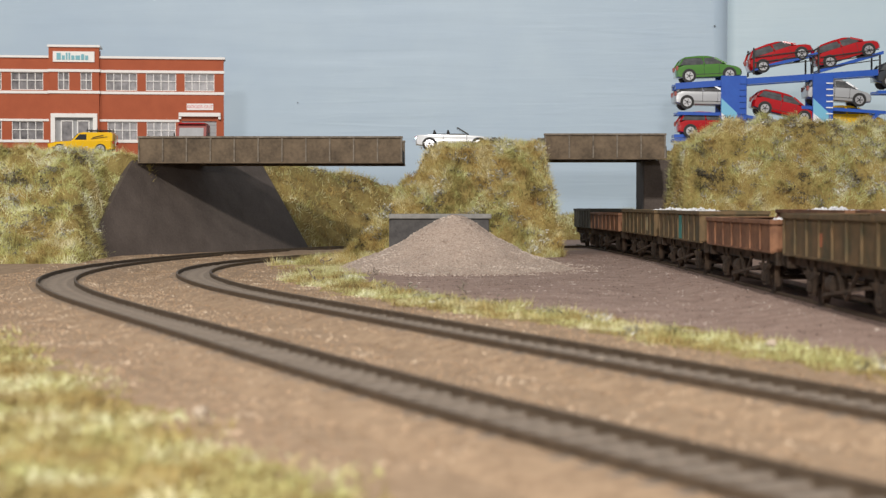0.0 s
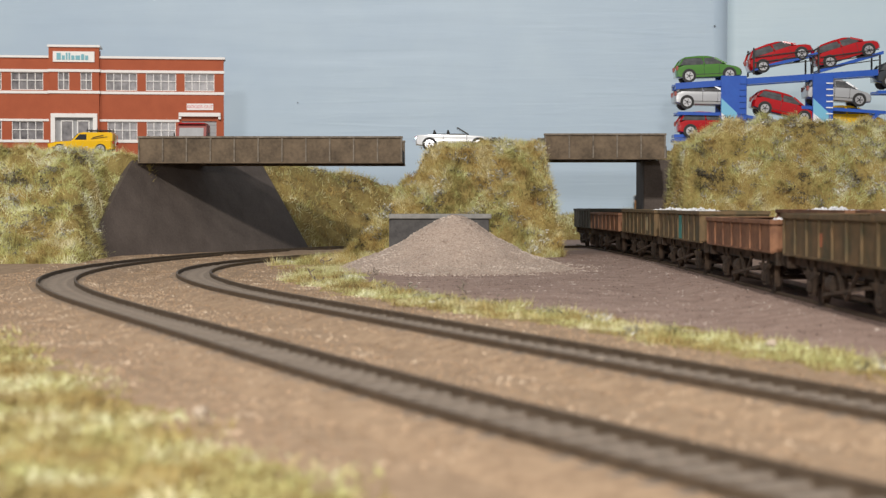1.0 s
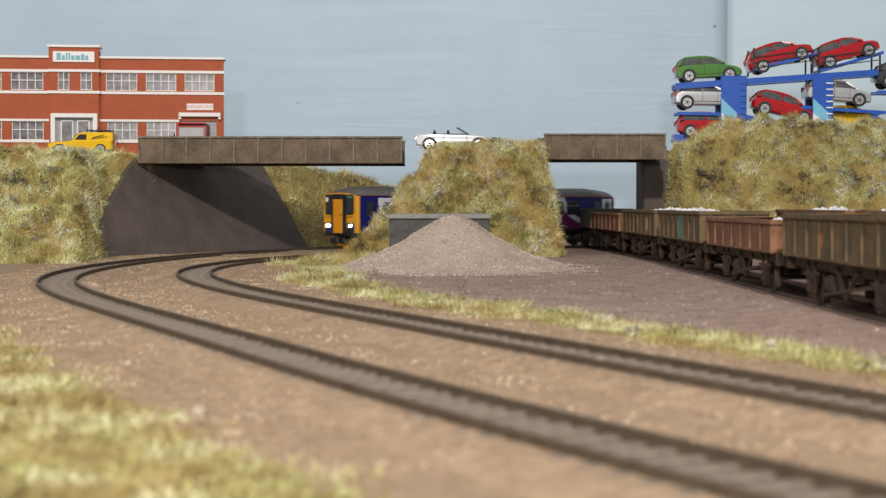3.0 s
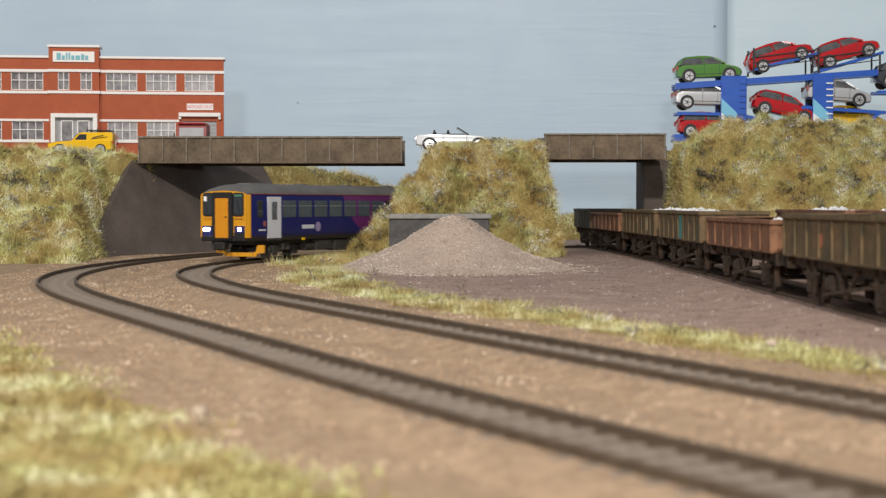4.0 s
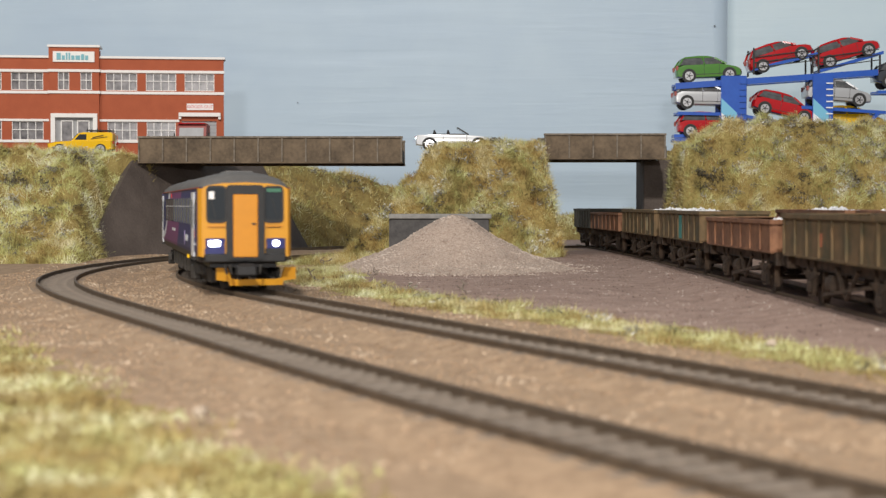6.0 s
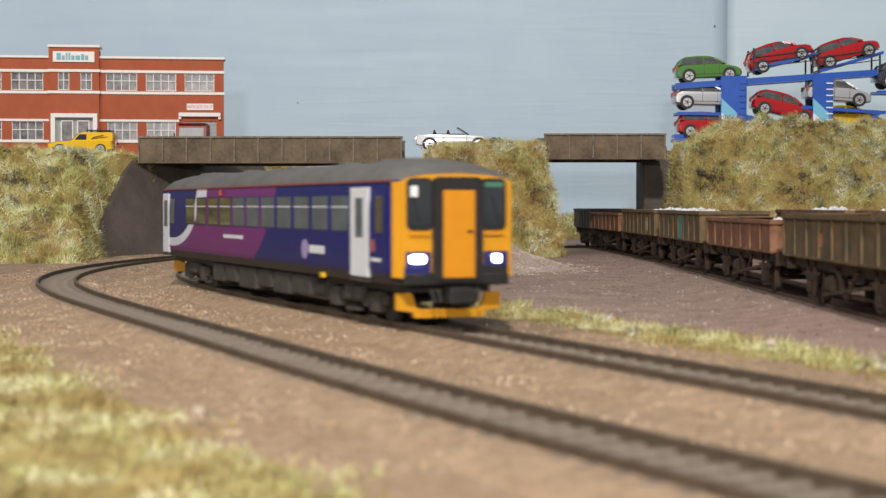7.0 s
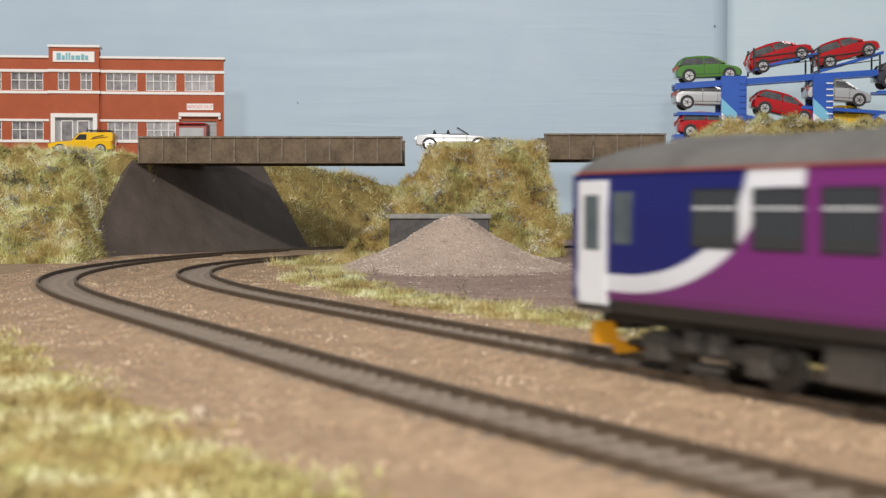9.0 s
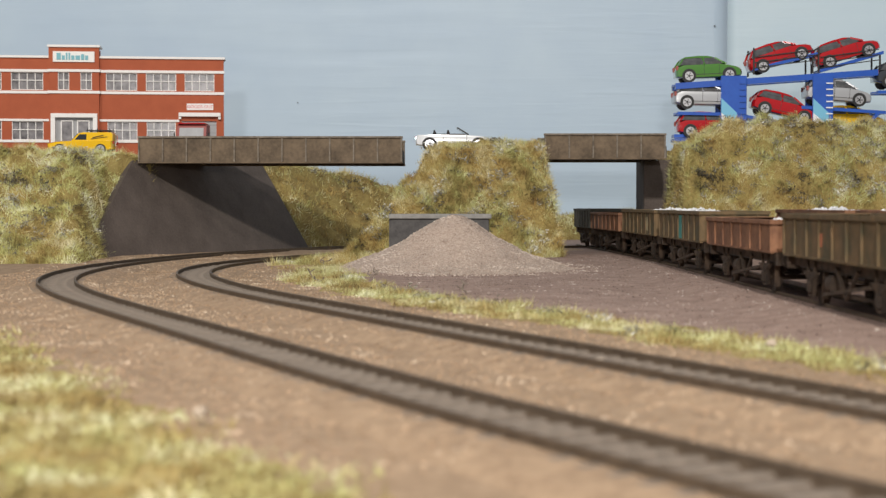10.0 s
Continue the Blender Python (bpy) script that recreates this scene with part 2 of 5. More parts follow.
def bar(bm, p, q, r):
    """A square bar from p to q."""
    d = Vector(q) - Vector(p)
    m = Matrix.Translation((Vector(p) + Vector(q)) / 2) @ d.to_track_quat("Z", "Y").to_matrix().to_4x4() @ Matrix.Diagonal((2 * r, 2 * r, d.length, 1))
    bmesh.ops.create_cube(bm, size=1, matrix=m)
    return bm


def words(name, text, size, m, material, parent, label=""):
    cu = bpy.data.curves.new(name, "FONT")
    cu.body, cu.size, cu.align_x, cu.align_y, cu.extrude = text, size * MM, "CENTER", "CENTER", 0.1 * MM
    tmp = bpy.data.objects.new(name, cu)
    scene.collection.objects.link(tmp)
    me = bpy.data.meshes.new_from_object(tmp.evaluated_get(bpy.context.evaluated_depsgraph_get()))
    bpy.data.objects.remove(tmp)
    me.materials.clear()
    me.materials.append(material)
    ob = new(name, me)
    ob.parent = parent
    ob.matrix_basis = m
    if label:
        ob["label"] = label
    return ob


# ---- tracks in plan ----
def track_path(x, y, deg, lead, ks, seg=105.0, n=20):
    """Points 5.25 mm apart along a track that leaves (x, y) at that heading, with a curvature (1/m) for each stretch."""
    th = radians(deg)
    x, y = x + math.sin(th) * lead, y - math.cos(th) * lead
    pts = []
    for length, k in [(lead, 0.0)] + [(seg, k) for k in ks]:
        m = int(length / seg * n)
        for _ in range(m):
            pts.append((x, y))
            x, y, th = x - math.sin(th) * length / m, y + math.cos(th) * length / m, th + k / 1000 * length / m
    p = np.array(pts)
    return p, np.concatenate([[0], np.cumsum(np.hypot(*np.diff(p, axis=0).T))])


FAR, FAR_S = track_path(121.74, 159.51, 23.82, 735, (0.03, -0.04, -0.04, 0.03, -0.59, -1.1, -2.26, -2.16, -1.95, -1.6, -1.97, -2.27, -2.22, -1.8, -1.22, -0.64, -0.15, -0.03, 0, 0))
NEAR, NEAR_S = track_path(100.93, 78.23, 28.11, 210, (-0.03, -0.44, -0.31, 0.09, -0.13, -0.82, -1.72, -1.43, -1.19, -1.2, -1.3, -1.5, -1.6, -1.6, -1.6))


def siding_x(y, base=139.0):
    return base - max(0.0, y - 850) ** 2 * 0.00007


SIDE = np.array([(siding_x(y), y) for y in np.arange(250, 1340, 5.25)])
SIDE2 = np.array([(193.0, y) for y in np.arange(300, 900, 5.25)])


def along(path, dist, s):
    return np.array([np.interp(s, dist, path[:, 0]), np.interp(s, dist, path[:, 1])])


def gaps(path, x, y):
    best = np.full(x.shape, 1e12)
    for px, py in path[::2]:
        best = np.minimum(best, (x - px) ** 2 + (y - py) ** 2)
    return np.sqrt(best)


def side_of(path, x, y):
    """Positive to the right of a track as it leaves the viewer."""
    best, sign = np.full(x.shape, 1e12), np.zeros(x.shape)
    for (ax, ay), (bx, by) in zip(path[:-2:3], path[1:-1:3]):
        d = (x - ax) ** 2 + (y - ay) ** 2
        near = d < best
        best = np.where(near, d, best)
        sign = np.where(near, (x - ax) * (by - ay) - (y - ay) * (bx - ax), sign)
    return np.sign(sign)


def hills(x, y, size, seed=0.0):
    f = np.frompyfunc(lambda a, b: noise.noise((a / size, b / size, seed)), 2, 1)
    return f(x, y).astype(float)


def step(v, a, b):
    k = np.clip((v - a) / (b - a), 0, 1)
    return k * k * (3 - 2 * k)


def ground_z(x, y):
    return -3.4 + 3.0 * step(y, 820, 1080)


# ---- ground: one sheet of sand ballast and yard earth ----
def sheet(name, xs, ys, zfun, material, slot=None, parent=None):
    X, Y = np.meshgrid(xs, ys)
    Z = zfun(X, Y)
    ny, nx = X.shape
    i = (np.arange(ny - 1)[:, None] * nx + np.arange(nx - 1)).ravel()
    faces = np.stack([i, i + 1, i + nx + 1, i + nx], 1)
    idx = None
    if slot is not None:
        cx, cy = (X[:-1, :-1] + X[1:, 1:]) / 2, (Y[:-1, :-1] + Y[1:, 1:]) / 2
        idx = slot(cx, cy).astype(int).ravel()
    return raw(name, np.stack([X.ravel(), Y.ravel(), Z.ravel()], 1), faces.tolist(), material, parent, idx, True)


def ground_height(x, y):
    z = ground_z(x, y) + 0.5 * hills(x, y, 16) + 0.9 * hills(x, y, 60, 3.0)
    bed = np.minimum(gaps(FAR, x, y), gaps(NEAR, x, y))
    z = np.where(bed < 14, np.minimum(z, -2.9), z)
    yard = np.minimum(gaps(SIDE, x, y), gaps(SIDE2, x, y))
    return np.where(y < 1340, z + (-0.75 - z) * step(-yard, -42, -24), z)


def ground_slot(x, y):
    g, s = gaps(FAR, x, y), side_of(FAR, x, y)
    edge = 66 + 8 * hills(x, y, 25, 5.0)
    yard = ((s > 0) & (g > edge)) | (x > 110)
    g2, s2 = gaps(NEAR, x, y), side_of(NEAR, x, y)
    turf = ((s > 0) & (g > 46 + 6 * hills(x, y, 15, 15.0)) & (g < 82 + 9 * hills(x, y, 18, 16.0)) & (x < 105) & (y < 1000)) | ((s2 < 0) & (g2 > 46 + 10 * hills(x, y, 25, 17.0) + 40 * step(y, 430, 560)) & (y < 620))
    return np.where(turf, 2, np.where(yard, 1, 0))


def spread(lo, hi, fine0, fine1, d):
    return np.unique(np.concatenate([np.linspace(lo, fine0, 12), np.arange(fine0, fine1, d), np.linspace(fine1, hi, 12)]))


ground = tagged(sheet("ground", spread(-1200, 1300, -420, 420, 6), spread(-600, 1700, 90, 1450, 6), ground_height, [M_SAND, M_YARD, M_GRASSBASE], ground_slot),
                "sandy model railway ground with a bare brown yard", "ground", kind="structure")


# ---- tracks ----
def sweep(name, path, off, profile, material, parent):
    t = np.gradient(path, axis=0)
    t /= np.hypot(t[:, 0], t[:, 1])[:, None]
    n = np.stack([t[:, 1], -t[:, 0]], 1)
    verts, faces, k = [], [], len(profile)
    for p, m in zip(path, n):
        for o, z in profile:
            verts.append((p[0] + m[0] * (off + o), p[1] + m[1] * (off + o), z))
    for i in range(len(path) - 1):
        for j in range(k):
            a, b = i * k + j, i * k + (j + 1) % k
            faces.append((a, a + k, b + k, b))
    return raw(name, verts, faces, material, parent)


RAIL = [(-1.0, -2.5), (-1.0, -2.1), (-0.3, -1.8), (-0.3, -0.4), (-0.5, -0.1), (-0.5, 0.6), (0.5, 0.6), (0.5, -0.1), (0.3, -0.4), (0.3, -1.8), (1.0, -2.1), (1.0, -2.5)]
SLEEPER = bpy.data.meshes.new("sleeper")
_b = cube(bmesh.new(), -12.2, 12.2, -1.45, 1.45, -3.2, -1.2, 0.3)
_b.transform(Matrix.Scale(MM, 4))
_b.to_mesh(SLEEPER)
_b.free()
SLEEPER.materials.append(M_SLEEPER)


def track(label, path, dist, s0, s1, zlift=0.0, bed=True):
    t = thing("railway_track", label, "railway track", kind="structure")
    sel = path[(dist >= s0 - 1) & (dist <= s1 + 1)]
    for o in (-8.25, 8.25):
        sweep("rail", sel, o, RAIL, M_RAIL, t)
    if bed:
        for o, p in ((1, [(9.0, -1.1), (13, -1.2), (18, -2.2), (25, -4.4), (25, -6), (9.0, -6)]), (-1, [(-9.0, -6), (-25, -6), (-25, -4.4), (-18, -2.2), (-13, -1.2), (-9.0, -1.1)])):
            sweep("ballast_shoulder", sel, 0, p, M_SAND, t)
        sweep("track_bed", sel, 0, [(-10.4, -6), (-9.4, -1.8), (-6, -1.75), (0, -1.7), (6, -1.75), (9.4, -1.8), (10.4, -6)], M_BED, t)
    k = 0
    s = s0
    while s < s1 and k < 290:
        a, b = along(path, dist, s), along(path, dist, s + 2)
        ob = new("sleeper", SLEEPER)
        ob.parent = t
        ob.matrix_basis = at_mm(a[0], a[1], zlift + 0.3 * random.random() - 0.1, math.degrees(math.atan2(b[1] - a[1], b[0] - a[0])) - 90 + random.uniform(-1.5, 1.5))
        s += 7.4
        k += 1
    return t


track("weathered double-track main line, inner curve, rusty rails", FAR, FAR_S, 620, 2050)
track("weathered double-track main line, outer curve, rusty rails", NEAR, NEAR_S, 90, 1740)
SIDE_S = np.arange(len(SIDE)) * 5.25
SIDE2_S = np.arange(len(SIDE2)) * 5.25
track("dark rusty siding track sunk in brown earth", SIDE, SIDE_S, 0, 1085, -2.2, False)
track("dark rusty siding track sunk in brown earth", SIDE2, SIDE2_S, 0, 590, -2.2, False)


# ---- backdrop ----
def brush_sky(name, x0, y0, x1, y1, material):
    d = Vector((x1 - x0, y1 - y0))
    nrm = Vector((d.y, -d.x)).normalized()
    us, zs = np.linspace(0, 1, 90), np.linspace(-40, 900, 160)
    verts, faces = [], []
    for z in zs:
        for u in us:
            x, y = x0 + d.x * u, y0 + d.y * u
            w = 0.8 * noise.noise((u * d.length / 420, z / 7 + 2.0 * noise.noise((x / 170, 1.0, 0.3)), 4.0)) * max(0.0, min(1.0, 0.35 + noise.noise((x / 260, z / 160, 9.0)) * 2.2))
            verts.append((x + nrm.x * w, y + nrm.y * w, z))
    n = len(us)
    for j in range(len(zs) - 1):
        for i in range(n - 1):
            faces.append((j * n + i, j * n + i + 1, (j + 1) * n + i + 1, (j + 1) * n + i))
    ob = raw(name, verts, faces, material, None, None, True)
    sol = ob.modifiers.new("thickness", "SOLIDIFY")
    sol.thickness, sol.offset = 0.006, 1.0 if nrm.y > 0 else -1.0
    return tagged(ob, "brush-painted pale blue sky backboard behind the layout", "backdrop", kind="structure")


brush_sky("backdrop_north", -1100, 1640, 299, 1640, M_SKY)
brush_sky("backdrop_east", 299, 1640, 1200, 1520, M_SKY2)
for x, z, r in ((285.5, 222, 0.9), (-153, 142, 0.6)):
    tagged(part("pin", cyl(bmesh.new(), (x, 1637.6, z), r, 2.5, "y", 10, r * 0.6), M_BLACK), "small dark pin stuck in the sky backboard", "pin", "pins in the backboard")


# ---- banks and grass ----
def bank(label, x0, x1, y0, y1, zfun, dx=4.0):
    return tagged(sheet("grass_bank", np.arange(x0, x1 + dx, dx), np.arange(y0, y1 + dx, dx), zfun, M_GRASSBASE), label, "embankment", kind="structure")


def blades(name, label, n, sample, zfun, material, length=4.5, width=0.42, lean=0.9, keep=None, parent=None):
    """Short fibres standing on a surface."""
    rng = np.random.default_rng(n)
    x, y = sample(rng, n)
    z = zfun(x, y)
    ok = z > -50
    if keep is not None:
        ok &= keep(x, y, z, rng)
    x, y, z = x[ok], y[ok], z[ok]
    n = len(x)
    e = 1.5
    gx, gy = (zfun(x + e, y) - z) / e, (zfun(x, y + e) - z) / e
    nv = np.stack([-gx, -gy, np.ones(n)], 1)
    nv /= np.linalg.norm(nv, axis=1)[:, None]
    clump = np.stack([hills(x, y, 7, 1.0), hills(x, y, 7, 2.0), hills(x, y, 7, 3.0) * 0.5], 1) * 1.4
    up = nv * 0.7 + np.array([0, 0, 0.55]) + clump * lean + rng.normal(0, 0.7 * lean, (n, 3))
    up /= np.linalg.norm(up, axis=1)[:, None]
    side = np.cross(up, rng.normal(0, 1, (n, 3)))
    side /= np.linalg.norm(side, axis=1)[:, None] + 1e-9
    ln = (length * rng.uniform(0.45, 1.25, n) * np.clip(1.0 + 0.9 * hills(x, y, 12, 6.0), 0.45, 1.7))[:, None]
    base = np.stack([x, y, z - 0.4], 1)
    w = width * rng.uniform(0.6, 1.3, n)[:, None]
    v = np.stack([base - side * w / 2, base + side * w / 2, base + up * ln], 1).reshape(-1, 3) * MM
    me = bpy.data.meshes.new(name)
    me.vertices.add(3 * n)
    me.vertices.foreach_set("co", v.ravel())
    me.loops.add(3 * n)
    me.loops.foreach_set("vertex_index", np.arange(3 * n))
    me.polygons.add(n)
    me.polygons.foreach_set("loop_start", np.arange(0, 3 * n, 3))
    me.materials.append(material)
    me.update(calc_edges=True)
    ob = new(name, me)
    ob.parent = parent
    return tagged(ob, label, "grass", kind="stuff")


def scrub(label, n, sample, zfun, size=4.4):
    """Sprigs of grey lichen and twiggy scrub: a few crossed leaf flakes and stems each."""
    rng = np.random.default_rng(n + 7)
    x, y = sample(rng, max(1, n // 5))
    x, y = np.repeat(x, 5)[:n], np.repeat(y, 5)[:n]
    x, y = x + rng.normal(0, 3.6, x.shape), y + rng.normal(0, 3.0, y.shape)
    z = zfun(x, y)
    ok = z > -50
    verts, faces = [], []
    for cx, cy, cz in zip(x[ok], y[ok], z[ok]):
        big = size * rng.uniform(0.5, 1.3)
        for _ in range(int(rng.integers(10, 24))):
            d = rng.normal(0, 1, 3)
            d[2] = abs(d[2]) * 0.9
            d /= np.linalg.norm(d)
            c = np.array([cx, cy, cz + 0.4]) + rng.normal(0, 0.45 * big, 3) * (1, 1, 0.5) + (0, 0, 0.3 * big)
            s = np.cross(d, rng.normal(0, 1, 3))
            s /= np.linalg.norm(s)
            a, b = big * rng.uniform(0.15, 0.42), big * rng.uniform(0.05, 0.12)
            k = len(verts)
            bend = np.cross(d, s) * a * 0.4
            verts += [c - d * a, c + s * b + bend, c + d * a, c - s * b + bend]
            faces.append((k, k + 1, k + 2, k + 3))
    return tagged(raw("scrub", verts, faces, M_SCRUB), label, "scrub", kind="stuff")


def rect(x0, x1, y0, y1):
    return lambda rng, n: (rng.uniform(x0, x1, n), rng.uniform(y0, y1, n))


def rough_top(x, y, amp=3.0):
    return amp * (1.2 * hills(x, y, 16, 7.0) + 0.9 * hills(x, y, 7.5, 8.0) + 0.35 * hills(x, y, 4, 9.0))


def z_left(x, y):
    h = np.minimum(68.5 + 0.35 * rough_top(x, y), (y - 948) * 0.5 + np.maximum(0, y - 1000) * 0.35 - 3)
    h = np.minimum(h, (gaps(NEAR, x, y) - 27) * 1.2 - 4 + 60 * step(y, 1098, 1112))
    lim = -227 + 15 * step(y, 1040, 1112) + 6 * step(y, 1113, 1124)
    h = np.minimum(h, (lim - x) * (3.2 + 9 * step(y, 1104, 1114)) + 2)
    return np.maximum(h + rough_top(x, y, 6.2) * step(h, -5, 20) * (1 - 0.6 * step(y, 1098, 1112)), -6)


def z_mid(x, y):
    h = np.minimum(75.5 + 0.35 * rough_top(x, y), (y - 1030) * 1.25)
    h = np.minimum(h, (gaps(FAR, x, y) - 24) * 2.6)
    h = np.minimum(h, np.where(x < -36, (x + 66) * 0.95, 28.5 + (x + 36) * 4.5))
    h = np.minimum(h, (80 - x) * 7)
    h = np.minimum(h, (1195 - y) * 2.5)
    return np.maximum(h + rough_top(x, y, 7.0) * step(h, -5, 15) * (1 - 0.85 * step(y, 1080, 1100)), -6)


def z_right(x, y):
    h = np.minimum(70 + 20 * step(x, 166, 212) + 0.6 * rough_top(x, y), (y - 1052) * 1.5)
    h = np.minimum(h, (x - 163) * 8)
    h = np.minimum(h, (1300 - y) * 1.4)
    return np.maximum(h + rough_top(x, y, 7.0) * step(h, -5, 15), -6)


def z_back(x, y):
    g, s = gaps(NEAR, x, y), side_of(NEAR, x, y)
    h = np.where(s < 0, (g - 26) * 1.15, -9)
    h = np.minimum(h, 70 - np.clip(x + 150, 0, 200) * 0.22)
    h = np.minimum(h, (y - 1252) * 2.2)
    return np.maximum(h + rough_top(x, y, 6.0) * step(h, -5, 15) + 9 * hills(x, y, 45, 41.0) * step(h, 0, 30), -8)


def z_rear(x, y):
    return np.maximum(np.minimum(16 + 0.08 * (x - 60), (y - 1530) * 0.5) + rough_top(x, y, 2.0), -6)


def strip_keep(x, y, z, rng):
    g, s = gaps(FAR, x, y), side_of(FAR, x, y)
    inner = 42 + 12 * hills(x, y, 22, 11.0) - 22 * step(y, 820, 1000)
    outer = 86 + 14 * hills(x, y, 30, 12.0) + 30 * step(y, 860, 980)
    edge = np.minimum(g - inner, outer - g)
    pile = np.hypot((x - 6) / 60, (y - 905) / 60) > 1.02
    return (s > 0) & pile & (rng.uniform(0, 1, x.shape) < np.clip(edge / 14, 0, 1)) & (x < 108)


def lawn_keep(x, y, z, rng):
    g, s = gaps(NEAR, x, y), side_of(NEAR, x, y)
    edge = g - (37 + 14 * hills(x, y, 40, 13.0)) - 40 * step(y, 430, 560)
    return (s < 0) & (rng.uniform(0, 1, x.shape) < np.clip(edge / 22, 0, 1))


def z_floor(x, y):
    return ground_z(x, y) + 1.3 * hills(x, y, 11, 31.0) + 0.7 * hills(x, y, 5, 32.0)


bank("steep grassy embankment carrying the road", -760, -196, 930, 1330, z_left)
bank("rounded grassy mound between the two bridges", -72, 92, 1020, 1204, z_mid)
bank("tall grassy embankment below the car transporter", 156, 640, 1040, 1310, z_right)
bank("grassy cutting side behind the outer track", -330, 60, 1176, 1560, z_back, 5.0)
bank("low grassy verge at the foot of the backboard", -60, 520, 1526, 1630, z_rear, 6.0)
def beside_far(rng, n):
    s, o = rng.uniform(600, 1760, n), rng.uniform(26, 128, n)
    x, y = np.interp(s, FAR_S, FAR[:, 0]), np.interp(s, FAR_S, FAR[:, 1])
    tx, ty = np.interp(s + 2, FAR_S, FAR[:, 0]) - x, np.interp(s + 2, FAR_S, FAR[:, 1]) - y
    k = np.hypot(tx, ty)
    return x + o * ty / k, y - o * tx / k


LONG = "tufted yellow-green static grass"
high = lambda x, y, z, rng: z > -3
blades("grass", LONG, 110000, rect(-430, -196, 945, 1130), z_left, M_GRASS_LIGHT, length=5.0, width=0.34, keep=high)
blades("grass", LONG + " on the mound", 110000, rect(-70, 90, 1024, 1150), z_mid, M_GRASS_DRY, length=5.0, width=0.34, keep=high)
blades("grass", LONG, 110000, rect(160, 420, 1046, 1180), z_right, M_GRASS, length=5.0, width=0.34, keep=high)
blades("grass", LONG + " in the shaded cutting", 36000, rect(-250, 40, 1180, 1480), z_back, M_GRASS_DRY, length=6, width=0.6, keep=high)
blades("grass", LONG, 5000, rect(20, 200, 1530, 1620), z_rear, M_GRASS, length=6, width=0.7, keep=high)
blades("grass", "bright low grass strip beside the inner track", 170000, beside_far, z_floor, M_GRASS_PALE, length=3.2, width=0.36, lean=1.6, keep=strip_keep)
blades("grass", "dry ochre grass tufts at the foot of the mound", 26000, rect(-112, -14, 930, 1045), lambda x, y: np.maximum(z_floor(x, y), z_mid(x, y)), M_GRASS_DRY, length=5.2, width=0.36, keep=lambda x, y, z, rng: (gaps(FAR, x, y) > 21 + 5 * hills(x, y, 12, 33.0)) & (side_of(FAR, x, y) > 0) & (rng.uniform(0, 1, x.shape) < np.clip(0.75 + 1.6 * hills(x, y, 20, 34.0), 0.1, 1)))
blades("grass", "pale grass at the layout's front edge", 170000, rect(-260, 40, 150, 560), z_floor, M_GRASS_PALE, length=2.6, width=0.42, lean=1.9, keep=lawn_keep)
scrub("grey twiggy scrub sprigs on the bank", 560, rect(-420, -200, 950, 1090), z_left)
scrub("grey twiggy scrub sprigs on the mound", 480, rect(-60, 84, 1030, 1110), z_mid)
scrub("grey twiggy scrub sprigs on the bank", 800, rect(168, 400, 1050, 1125), z_right)
scrub("grey twiggy scrub sprigs in the cutting", 200, rect(-200, 0, 1200, 1400), z_back, 4.0)


def strip_sample(rng, n):
    x, y = rng.uniform(-110, 200, n * 12), rng.uniform(240, 1020, n * 12)
    ok = strip_keep(x, y, x * 0, rng)
    return x[ok][:n], y[ok][:n]


scrub("grey sprigs and dead twigs along the grass strip", 60, strip_sample, z_floor, 3.0)


# ---- loose ballast grains ----
def grains(name, label, n, sample, zfun, material, size=0.9, keep=None):
    rng = np.random.default_rng(n + 3)
    x, y = sample(rng, n)
    z = zfun(x, y)
    if keep is not None:
        ok = keep(x, y, z, rng)
        x, y, z = x[ok], y[ok], z[ok]
    verts, faces = [], []
    for c in zip(x, y, z):
        s = size * rng.uniform(0.4, 1.2)
        k = len(verts)
        p = rng.normal(0, 0.25, (5, 3)) * s
        for q in ((s, 0, 0), (-s * 0.5, s * 0.9, 0), (-s * 0.5, -s * 0.9, 0), (0, 0, s), (0, 0, -s * 0.6)):
            verts.append((c[0] + q[0] * 0.6 + p[len(verts) - k][0], c[1] + q[1] * 0.6 + p[len(verts) - k][1], c[2] + q[2] * 0.6))
        faces += [(k, k + 1, k + 3), (k + 1, k + 2, k + 3), (k + 2, k, k + 3), (k + 1, k, k + 4), (k + 2, k + 1, k + 4), (k, k + 2, k + 4)]
    return tagged(raw(name, verts, faces, material), label, "gravel", kind="stuff")


M_GRAIN = island_mat("sand_grains", [(0.12, 0.072, 0.042), (0.29, 0.20, 0.122), (0.38, 0.255, 0.16), (0.45, 0.32, 0.21), (0.60, 0.48, 0.36)])
M_GRAINGREY = island_mat("grey_grains", [(0.05, 0.037, 0.026), (0.11, 0.084, 0.062), (0.18, 0.142, 0.108), (0.30, 0.245, 0.195)])
M_GRAINPILE = island_mat("pile_grains", [(0.29, 0.22, 0.18), (0.41, 0.325, 0.27), (0.52, 0.43, 0.36), (0.66, 0.57, 0.50)])


M_YARDGRAIN = island_mat("yard_grit", [(0.07, 0.05, 0.04), (0.15, 0.105, 0.085), (0.22, 0.16, 0.135), (0.30, 0.23, 0.20), (0.50, 0.43, 0.38)])


def cess_keep(x, y, z, rng):
    a, b = gaps(FAR, x, y), gaps(NEAR, x, y)
    return (np.minimum(a, b) > 12) & (np.minimum(a, b) < 48)


def bed_keep(x, y, z, rng):
    a, b = gaps(FAR, x, y), gaps(NEAR, x, y)
    m = np.minimum(a, b)
    return ((m < 6.8) | ((m > 9.6) & (m < 11.8))) & (rng.uniform(0, 1, x.shape) < 0.8)


